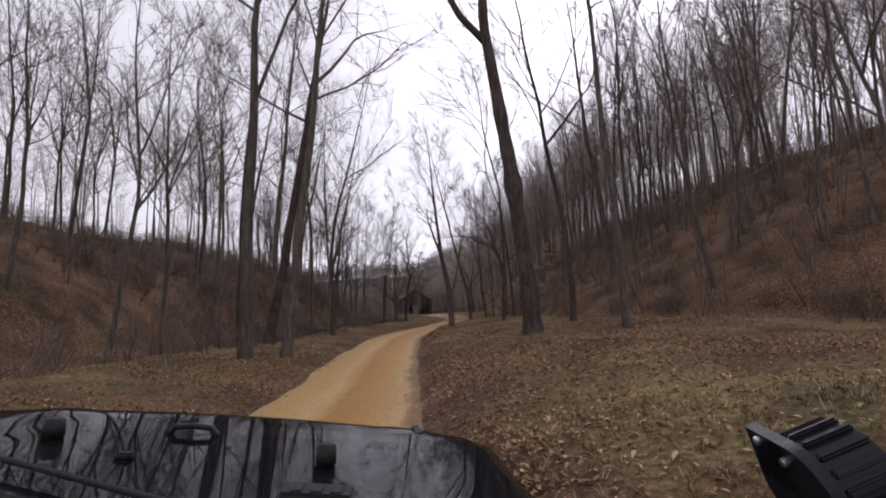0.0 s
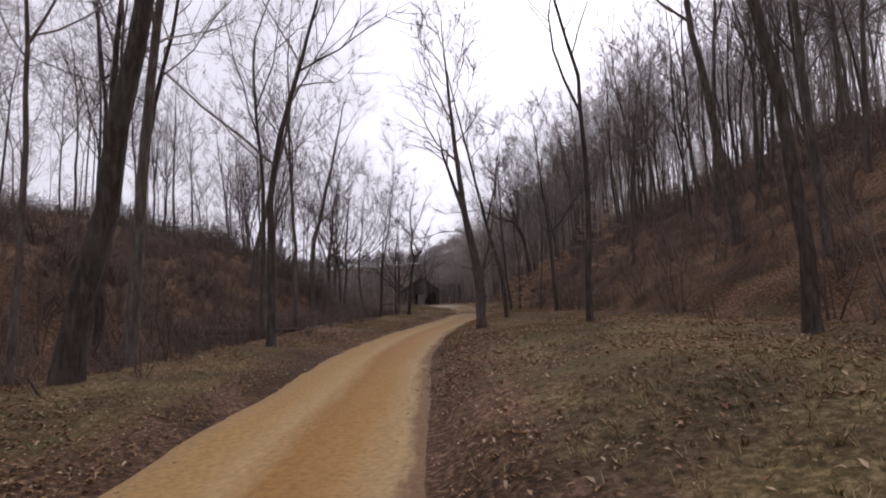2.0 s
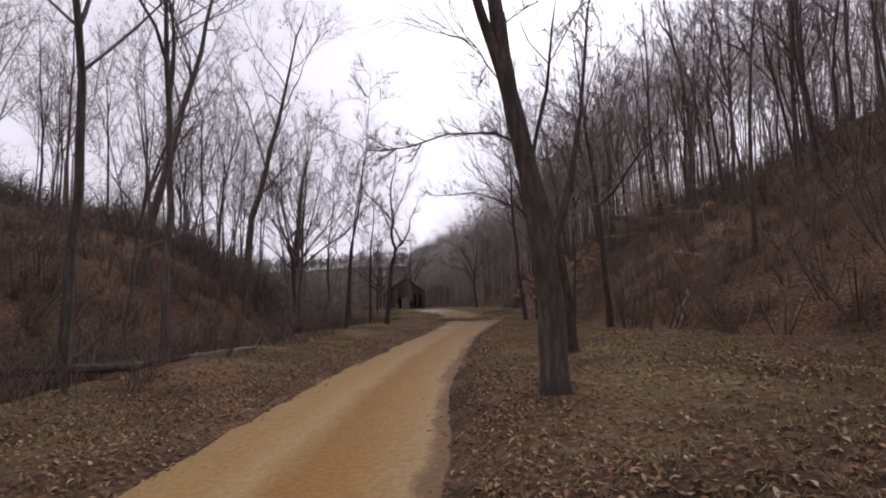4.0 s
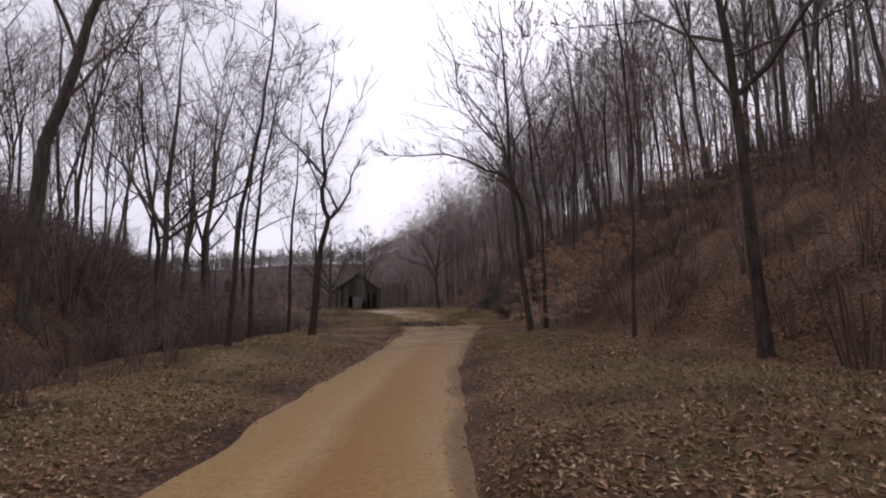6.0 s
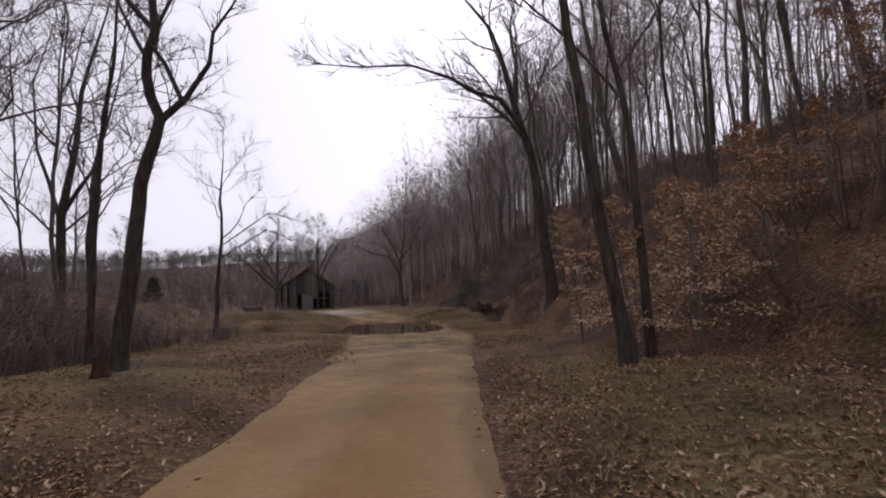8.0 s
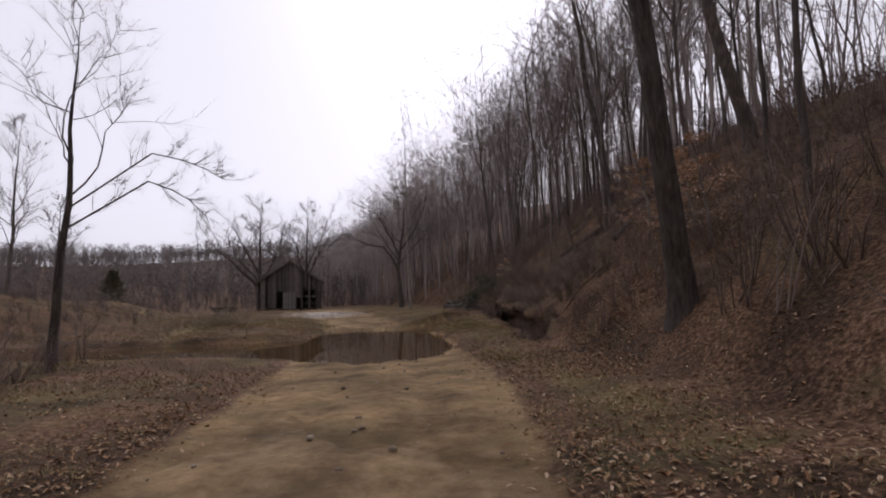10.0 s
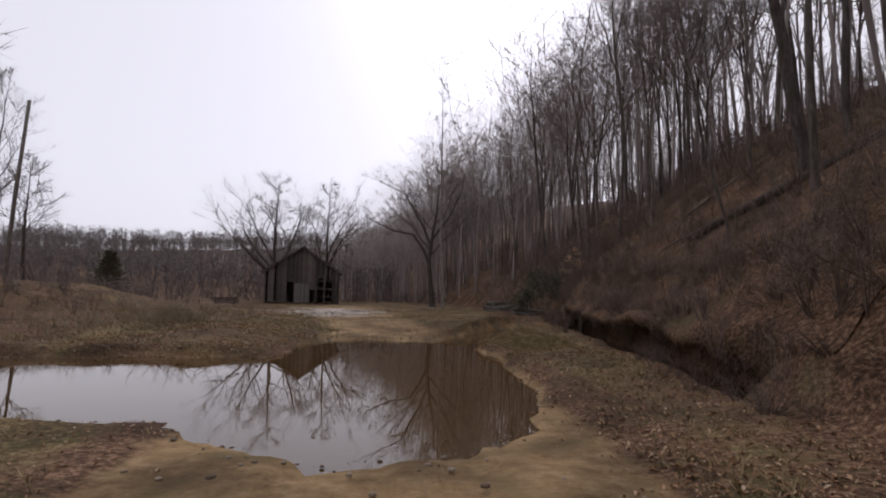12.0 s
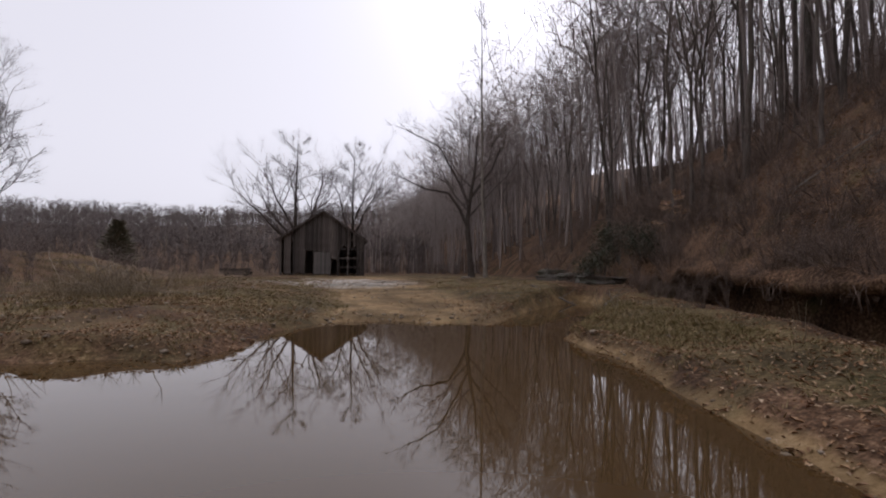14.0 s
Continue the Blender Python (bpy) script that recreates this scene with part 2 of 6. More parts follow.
def road_material():
    m = bpy.data.materials.new("sandy_gravel_road")
    m.use_nodes = True
    n, l = m.node_tree.nodes, m.node_tree.links
    b = n["Principled BSDF"]
    co = n.new("ShaderNodeTexCoord")
    uv = n.new("ShaderNodeSeparateXYZ")
    l.new(co.outputs["UV"], uv.inputs[0])
    t = n.new("ShaderNodeTexNoise")
    t.inputs["Scale"].default_value, t.inputs["Detail"].default_value, t.inputs["Roughness"].default_value = 1.3, 8, 0.7
    mp = n.new("ShaderNodeMapping")
    mp.inputs["Scale"].default_value = (1.6, 0.35, 1)
    l.new(co.outputs["Object"], mp.inputs[0])
    l.new(mp.outputs[0], t.inputs["Vector"])
    wob = n.new("ShaderNodeMath")
    wob.operation = "MULTIPLY_ADD"
    wob.inputs[1].default_value = 0.22
    l.new(t.outputs["Fac"], wob.inputs[0])
    l.new(uv.outputs["X"], wob.inputs[2])
    ramp = n.new("ShaderNodeValToRGB")
    e = ramp.color_ramp.elements
    stops = [(0.0, (0.15, 0.092, 0.045)), (0.13, (0.40, 0.26, 0.12)), (0.34, (0.43, 0.262, 0.095)), (0.50, (0.50, 0.335, 0.155)),
             (0.62, (0.36, 0.19, 0.06)), (0.80, (0.42, 0.24, 0.082)), (0.95, (0.48, 0.33, 0.16)), (1.0, (0.24, 0.15, 0.08))]
    while len(e) < len(stops):
        e.new(0.5)
    for k, (p, c) in zip(e, stops):
        k.position, k.color = p, (*c, 1)
    l.new(wob.outputs[0], ramp.inputs[0])
    t2 = n.new("ShaderNodeTexNoise")
    t2.inputs["Scale"].default_value, t2.inputs["Detail"].default_value = 14, 6
    l.new(co.outputs["Object"], t2.inputs["Vector"])
    r2 = n.new("ShaderNodeMapRange")
    r2.inputs[1].default_value, r2.inputs[2].default_value, r2.inputs[3].default_value, r2.inputs[4].default_value = 0.3, 0.7, 0.72, 1.06
    l.new(t2.outputs["Fac"], r2.inputs[0])
    hs = n.new("ShaderNodeHueSaturation")
    l.new(ramp.outputs[0], hs.inputs["Color"])
    l.new(r2.outputs[0], hs.inputs["Value"])
    wet = n.new("ShaderNodeMapRange")
    wet.inputs[1].default_value, wet.inputs[2].default_value = 0.46, 0.82
    l.new(uv.outputs["Y"], wet.inputs[0])
    mudt = n.new("ShaderNodeMixRGB")
    mudt.inputs[2].default_value = (0.205, 0.132, 0.066, 1)
    wm = n.new("ShaderNodeMath")
    wm.operation = "MULTIPLY"
    wm.inputs[1].default_value = 0.72
    l.new(wet.outputs[0], wm.inputs[0])
    l.new(wm.outputs[0], mudt.inputs[0])
    l.new(hs.outputs[0], mudt.inputs[1])
    # towards the ford the lane turns into the same churned mud as the ground there
    t4 = n.new("ShaderNodeTexNoise")
    t4.inputs["Scale"].default_value, t4.inputs["Detail"].default_value, t4.inputs["Roughness"].default_value = 3.2, 8, 0.72
    l.new(co.outputs["Object"], t4.inputs["Vector"])
    r4 = n.new("ShaderNodeValToRGB")
    k4 = r4.color_ramp.elements
    k4[0].position, k4[0].color, k4[1].position, k4[1].color = 0.3, (0.13, 0.080, 0.038, 1), 0.7, (0.34, 0.24, 0.135, 1)
    k4.new(0.5).color = (0.235, 0.155, 0.075, 1)
    l.new(t4.outputs["Fac"], r4.inputs[0])
    t5 = n.new("ShaderNodeTexNoise")
    t5.inputs["Scale"].default_value, t5.inputs["Detail"].default_value = 0.5, 7
    l.new(co.outputs["Object"], t5.inputs["Vector"])
    r5 = n.new("ShaderNodeMapRange")
    r5.inputs[1].default_value, r5.inputs[2].default_value, r5.inputs[3].default_value, r5.inputs[4].default_value = 0.34, 0.66, 0.5, 1.45
    l.new(t5.outputs["Fac"], r5.inputs[0])
    h5 = n.new("ShaderNodeHueSaturation")
    l.new(r4.outputs[0], h5.inputs["Color"])
    l.new(r5.outputs[0], h5.inputs["Value"])
    churn = n.new("ShaderNodeMapRange")
    churn.inputs[1].default_value, churn.inputs[2].default_value = 0.70, 0.84
    l.new(uv.outputs["Y"], churn.inputs[0])
    ford = n.new("ShaderNodeMixRGB")
    l.new(churn.outputs[0], ford.inputs[0])
    l.new(mudt.outputs[0], ford.inputs[1])
    l.new(h5.outputs[0], ford.inputs[2])
    l.new(ford.outputs[0], b.inputs["Base Color"])
    b.inputs["Roughness"].default_value = 0.9
    b.inputs["Specular IOR Level"].default_value = 0.2
    bp = n.new("ShaderNodeBump")
    bp.inputs["Strength"].default_value, bp.inputs["Distance"].default_value = 0.6, 0.02
    l.new(t2.outputs["Fac"], bp.inputs["Height"])
    l.new(bp.outputs[0], b.inputs["Normal"])
    return m


def water_material():
    m = bpy.data.materials.new("muddy_water")
    m.use_nodes = True
    n, l = m.node_tree.nodes, m.node_tree.links
    b = n["Principled BSDF"]
    b.inputs["Base Color"].default_value = (0.085, 0.050, 0.020, 1)
    b.inputs["Roughness"].default_value = 0.012
    b.inputs["IOR"].default_value = 1.42
    co = n.new("ShaderNodeTexCoord")
    t = n.new("ShaderNodeTexNoise")
    t.inputs["Scale"].default_value, t.inputs["Detail"].default_value = 1.5, 3
    l.new(co.outputs["Object"], t.inputs["Vector"])
    bp = n.new("ShaderNodeBump")
    bp.inputs["Strength"].default_value, bp.inputs["Distance"].default_value = 0.035, 0.03
    l.new(t.outputs["Fac"], bp.inputs["Height"])
    l.new(bp.outputs[0], b.inputs["Normal"])
    return m


# ---- mesh helpers ----
def link(name, verts, faces, material, parent=None, label="", smooth=False):
    me = bpy.data.meshes.new(name)
    me.from_pydata([tuple(v) for v in verts], [], faces)
    me.materials.append(material)
    if smooth:
        me.shade_smooth()
    ob = new(name, me)
    ob.parent = parent
    if label:
        ob["label"] = label
    return ob


def quick(name, verts, faces, material, smooth=False):
    """A large mesh from arrays of vertices and of equal-sided faces."""
    verts, faces = np.asarray(verts, np.float32), np.asarray(faces, np.int32)
    me = bpy.data.meshes.new(name)
    k = faces.shape[1]
    me.vertices.add(len(verts))
    me.vertices.foreach_set("co", verts.ravel())
    me.loops.add(faces.size)
    me.loops.foreach_set("vertex_index", faces.ravel())
    me.polygons.add(len(faces))
    me.polygons.foreach_set("loop_start", np.arange(0, faces.size, k, dtype=np.int32))
    me.update(calc_edges=True)
    me.validate()
    me.materials.append(material)
    if smooth:
        me.shade_smooth()
    return new(name, me)


def part(name, bm, material, parent, label="", bevel=0.0, smooth=False):
    if bevel:
        bmesh.ops.bevel(bm, geom=bm.edges[:], offset=bevel, segments=2, affect="EDGES", clamp_overlap=True)
    me = bpy.data.meshes.new(name)
    bm.to_mesh(me)
    bm.free()
    me.materials.append(material)
    if smooth:
        me.shade_smooth()
    ob = new(name, me)
    ob.parent = parent
    if label:
        ob["label"] = label
    return ob


def box(cx, cy, cz, sx, sy, sz, m=None, bm=None):
    bm = bm or bmesh.new()
    t = Matrix.Translation((cx, cy, cz)) @ Matrix.Diagonal((sx, sy, sz, 1))
    bmesh.ops.create_cube(bm, size=1, matrix=(m or Matrix()) @ t)
    return bm


def tube(V, F, pts, radii, sides, point=False):
    """Adds a tapered tube along pts to the lists V and F; point: it ends in a tip."""
    base = len(V)
    ring = [(math.cos(2 * math.pi * k / sides), math.sin(2 * math.pi * k / sides)) for k in range(sides)]
    for i, (p, r) in enumerate(zip(pts, radii)):
        if point and i == len(pts) - 1:
            V.append(p)
            break
        d = (pts[min(i + 1, len(pts) - 1)] - pts[max(i - 1, 0)]).normalized()
        a = d.cross(Vector((0.31, 0.95, 0.05)))
        a = a.normalized() if a.length > 1e-3 else Vector((1, 0, 0))
        b = d.cross(a)
        V.extend(p + (a * c + b * s) * r for c, s in ring)
    for i in range(len(pts) - 1):
        for k in range(sides):
            k2 = (k + 1) % sides
            if point and i == len(pts) - 2:
                F.append((base + i * sides + k, base + i * sides + k2, len(V) - 1))
                continue
            F.append((base + i * sides + k, base + i * sides + k2, base + (i + 1) * sides + k2, base + (i + 1) * sides + k))


# ---- the lie of the land ----
def lattice(seed, n=128):
    return np.random.RandomState(seed).rand(n, n)


LAT = [lattice(s) for s in range(4)]


def vnoise(x, y, size, k=0):
    """Smooth value noise, -1 to 1, with bumps of about that size."""
    g = LAT[k]
    n = len(g)
    u, v = np.asarray(x, float) / size + 1000.37, np.asarray(y, float) / size + 1000.71
    i, j = np.floor(u).astype(int), np.floor(v).astype(int)
    fu, fv = u - i, v - j
    fu, fv = fu * fu * (3 - 2 * fu), fv * fv * (3 - 2 * fv)
    a, b, c, d = g[i % n, j % n], g[(i + 1) % n, j % n], g[i % n, (j + 1) % n], g[(i + 1) % n, (j + 1) % n]
    return 2 * (a * (1 - fu) * (1 - fv) + b * fu * (1 - fv) + c * (1 - fu) * fv + d * fu * fv) - 1


def smooth01(v, a, b):
    t = np.clip((v - a) / (b - a), 0, 1)
    return t * t * (3 - 2 * t)


def road_x(y):
    return np.interp(y, [-60, -10, 0, 9, 19, 28, 37, 45, 54, 62, 69, 76, 84, 104, 125, 150], [1.5, -1.2, -1.6, -2.05, -2.75, -3.1, -2.85, -2.1, -1.15, 0.25, 1.4, 2.3, 2.7, 2.2, -1.5, -5])


def road_half(y):
    return np.interp(y, [-60, 20, 45, 60, 70, 78, 86, 104], [1.6, 1.62, 1.72, 1.85, 2.2, 2.9, 3.2, 3.0])


def road_z(y):
    return np.interp(y, [-60, 0, 10, 30, 43, 53, 66, 72, 78, 83, 86, 94, 100, 103, 110, 130, 160, 300, 900], [0.1, 0.17, 0.26, 0.47, 0.38, 0.28, 0.40, 0.42, 0.28, 0.12, 0.05, 0.05, 0.08, 0.14, 0.45, 0.95, 1.1, 2.0, 6.0])


def pond(x, y):
    """Below 1 inside the flooded ford and its outflow."""
    q = [((x - 2.1) / 4.1) ** 2 + ((y - 91.6) / 7.5) ** 2, ((x - 1.3) / 2.6) ** 2 + ((y - 98.3) / 3.9) ** 2, ((x + 5.5) / 10.5) ** 2 + ((y - 90.6 - (x + 5) * 0.02) / 4.6) ** 2]
    q.append(((x - 3.9) / 2.55) ** 2 + ((y - 95.2) / 6.2) ** 2)
    c, s = math.cos(0.42), math.sin(0.42)
    u, v = (x - 7.6) * c - (y - 104) * s, (x - 7.6) * s + (y - 104) * c
    q.append((u / 1.5) ** 2 + (v / 9.0) ** 2)
    return np.minimum.reduce(q) + 0.10 * vnoise(x, y, 1.3, 1) + 0.05 * vnoise(x, y, 0.45, 2)


def ledge_x(y):
    return 10.75 + (y - 93) * 0.16


def land(x, y, recess=False):
    """The height of the ground; recess: with the hollow under the ledge's lip cut out."""
    x, y = np.asarray(x, float), np.asarray(y, float)
    rz, u, hw = road_z(y), x - road_x(y), road_half(y)
    right = np.interp(y, [-60, 0, 20, 40, 60, 75, 90, 110, 130], [0.9, 0.9, 0.9, 0.75, 0.55, 0.15, 0.5, 0.4, 0.0])
    left = np.interp(y, [-60, 0, 17, 26, 40, 60, 75, 90, 104, 130], [0.9, 0.9, 0.8, 0.45, 0.45, 0.5, 0.1, 0.3, 0.55, 0.0])
    side = np.where(u > 0, right * (0.5 * smooth01(u - hw, -0.1, 0.8) + 0.5 * smooth01(u - hw, 0.5, 4.0)), left * (0.35 * smooth01(-u - hw, -0.1, 1.0) + 0.65 * smooth01(-u - hw, 0.8, 4.5)))
    z = rz + side + (0.13 * vnoise(x, y, 3.1) + 0.06 * vnoise(x, y, 1.1, 1)) * smooth01(np.abs(u) - hw, 0, 2.0)
    # the wooded hill beside the lane, with its stone ledge by the ford
    foot = np.interp(y, [-60, 0, 17, 25, 35, 61, 75, 85, 92], [20, 17, 14, 9.5, 7.0, 6.4, 7.3, 9.2, 10.6])
    foot = np.where(y > 92, np.interp(y, [92, 112, 130, 150, 180, 230, 300, 700], [10.6, 13.6, 14.0, 12, 8, 0, -15, -60]), foot) + 0.5 * vnoise(x * 0, y, 6, 2)
    d = np.maximum(x - foot, 0)
    steep = np.interp(y, [-60, 25, 55, 75, 93, 104, 118, 150, 300], [0.55, 0.6, 0.75, 0.82, 0.9, 1.05, 1.1, 0.8, 0.5])
    cap = np.interp(y, [-60, 60, 93, 104, 118, 150, 300, 700], [26, 28, 19, 22, 25, 28, 34, 40])
    z = z + cap * (1 - np.exp(-steep * d / cap)) * smooth01(d, 0, 1.5) + (0.5 * vnoise(x, y, 5, 1) + 0.9 * vnoise(x, y, 14, 3)) * smooth01(d, 1, 9)
    step = np.interp(y, [80, 87, 112, 124], [0, 1.15, 1.15, 0.3])
    z = z + step * smooth01(x - ledge_x(y), -0.15, 0.15) * (y > 80)
    if recess:
        hollow = smooth01(x - ledge_x(y), -0.3, 0.0) * (1 - smooth01(x - ledge_x(y), 1.9, 2.2)) * smooth01(y, 85.0, 87.5) * (1 - smooth01(y, 112, 114))
        z = z * (1 - hollow) - 0.02 * hollow
    # the lower hill across the creek, which ends before the ford
    dl = np.maximum(-(x - np.interp(y, [60, 80, 90, 100, 130, 160], [-12, -13.5, -16.5, -15.5, -20, -30]) + 1.5 * vnoise(x * 0, y, 18, 2)), 0)
    z = z + 12 * (1 - np.exp(-np.interp(y, [78, 88, 100, 130], [0.8, 0.62, 0.32, 0.30]) * dl / 12)) * smooth01(dl, 0, 3) * (1 - smooth01(y, 100, 170)) + 0.5 * vnoise(x, y, 6, 3) * smooth01(dl, 0, 8)
    z = z - 0.5 * np.exp(-(((x + 11.5 + vnoise(x * 0, y, 9, 1)) / 2.0) ** 2)) * (y < 84)
    # far ridges
    far = np.hypot(x + 10, y - 60)
    ridge = 4.5 * smooth01(far, 95, 170) + 21 * smooth01(far, 165, 330) * (0.9 + 0.25 * vnoise(x, y, 120, 3))
    z = z + ridge * np.maximum(smooth01(-x, 16, 52), smooth01(y, 160, 260))
    q = pond(x, y)
    wet = smooth01(-q, -1.28, -0.97) * (np.abs(y - 97) < 30)
    return z * (1 - wet) + wet * -0.03 - 0.28 * np.clip(1 - q, 0, 1) * (np.abs(y - 97) < 30)


def land_at(x, y):
    return float(land(np.array([x]), np.array([y]))[0])


def spaced(dense_a, dense_b, step, far_a, far_b, grow=1.075):
    mid = list(np.arange(dense_a, dense_b + 1e-6, step))
    s, v = step, dense_b
    while v < far_b:
        s *= grow
        v += s
        mid.append(v)
    s, v = step, dense_a
    while v > far_a:
        s *= grow
        v -= s
        mid.insert(0, v)
    return np.array(mid)


GX, GY = spaced(-10, 16, 0.3, -700, 700), spaced(-8, 118, 0.4, -120, 1100)
XX, YY = np.meshgrid(GX, GY)
ZZ = land(XX, YY, True)
UU = np.abs(XX - road_x(YY)) - road_half(YY)
ZZ = ZZ - 0.06 * (1 - smooth01(UU, -0.5, -0.1)) * (1 - smooth01(YY, 71.5, 74))
ZZ = ZZ - 0.05 * np.exp(-((np.abs(XX - road_x(YY)) - 1.0) / 0.3) ** 2) * smooth01(YY, 70, 75) * (YY < 88) + 0.03 * vnoise(XX, YY, 0.7, 3) * (UU < 0) * (YY > 72)
idx = np.arange(XX.size).reshape(XX.shape)
quads = np.stack([idx[:-1, :-1], idx[:-1, 1:], idx[1:, 1:], idx[1:, :-1]], -1).reshape(-1, 4)
ground = quick("ground", np.stack([XX, YY, ZZ], -1).reshape(-1, 3), quads, ground_material(), True)
tagged(ground, "leaf-littered winter forest floor with dull grass verges", "ground", kind="structure")
zone = ground.data.color_attributes.new("zone", "FLOAT_COLOR", "POINT")
Q = pond(XX, YY)
hill_d = XX - np.interp(YY, [-60, 0, 17, 25, 35, 61, 75, 85, 92, 120], [20, 17, 14, 9.5, 7.0, 6.6, 8.6, 9.6, 9.95, 13])
grassy = smooth01(UU, 0.3, 1.6) * (1 - smooth01(hill_d, -3.0, 0.5)) * (0.45 + 0.4 * vnoise(XX, YY, 4, 1)) * smooth01(XX, -14, -8) * (1 - smooth01(YY, 140, 175))
grassy = np.where(YY > 100, np.maximum(grassy, (0.3 + 0.3 * smooth01(XX, -9, -4) + 0.2 * vnoise(XX, YY, 5, 2)) * smooth01(hill_d, 0, -3) * (1 - smooth01(YY, 138, 155)) * smooth01(XX, -44, -32)), grassy)
grassy = np.maximum(grassy, 0.75 * smooth01(XX, 6.6, 7.4) * (1 - smooth01(XX - ledge_x(YY), -1.2, -0.4)) * smooth01(YY, 86, 90) * (1 - smooth01(YY, 106, 110)))
muddy = np.maximum(np.where((Q < 1.9) & (YY > 75), np.where(XX > 4.5, smooth01(-Q, -1.2, -1.04), smooth01(-Q, -1.4, -1.1)) * np.interp(XX, [-3, 0, 2], [0.1, 0.25, 1.0]), 0), np.where((YY > 68) & (YY < 100), smooth01(-UU, -0.5, 0.3), 0))
muddy = np.maximum(muddy, np.where((YY > 98) & (YY < 135), 0.75 * smooth01(-np.abs(XX - road_x(YY)), -4.5, -1.5), 0))
pad = np.exp(-(((XX + 3.5) / 6.0) ** 2 + ((YY - 121) / 7.0) ** 2) ** 2) * 0.7
zone.data.foreach_set("color", np.stack([grassy, muddy, pad, np.ones_like(Q)], -1).astype(np.float32).ravel())

# the lane: a crowned strip that dies away into the ford
RY = np.arange(-30, 75.8, 0.4)
RU = np.linspace(-1.12, 1.12, 15)
rv, rf, ruv = [], [], []
for j, y in enumerate(RY):
    for k, u in enumerate(RU):
        wob = 1 + 0.07 * float(vnoise(y, 3.0 * np.sign(u), 1.7, 2)) + 0.05 * float(vnoise(y, 9.0 * np.sign(u), 0.6, 1))
        x = float(road_x(y)) + u * float(road_half(y)) * wob
        rut = -0.025 * (math.exp(-(((abs(u) - 0.48) / 0.16) ** 2)))
        z = float(road_z(y)) + 0.03 * (1 - u * u) + rut + 0.015 - (0.09 if abs(u) > 1.0 else 0) - 0.13 * float(smooth01(y, 68, 75.5)) + 0.06 * float(vnoise(x, y, 1.3, 2)) * float(smooth01(y, 64, 70)) + 0.03 * float(vnoise(x, y, 0.5, 1)) * float(smooth01(y, 64, 70))
        rv.append((x, y, z))
        ruv.append(((u + 1.12) / 2.24, (y + 30) / 122))
nk = len(RU)
rf = [(j * nk + k, j * nk + k + 1, (j + 1) * nk + k + 1, (j + 1) * nk + k) for j in range(len(RY) - 1) for k in range(nk - 1)]
road = link("road", rv, rf, road_material(), smooth=True)
tagged(road, "narrow sandy tan gravel lane with worn wheel tracks", "road", kind="structure")
uvl = road.data.uv_layers.new(name="UVMap")
for lp in road.data.loops:
    uvl.data[lp.index].uv = ruv[lp.vertex_index]

wv = np.array([(-24.0, 82.0, 0.0), (16.0, 82.0, 0.0), (16.0, 118.0, 0.0), (-24.0, 118.0, 0.0)])
water = quick("water", wv, [[0, 1, 2, 3]], water_material())
tagged(water, "still muddy brown water flooding the ford", "puddle", kind="structure")


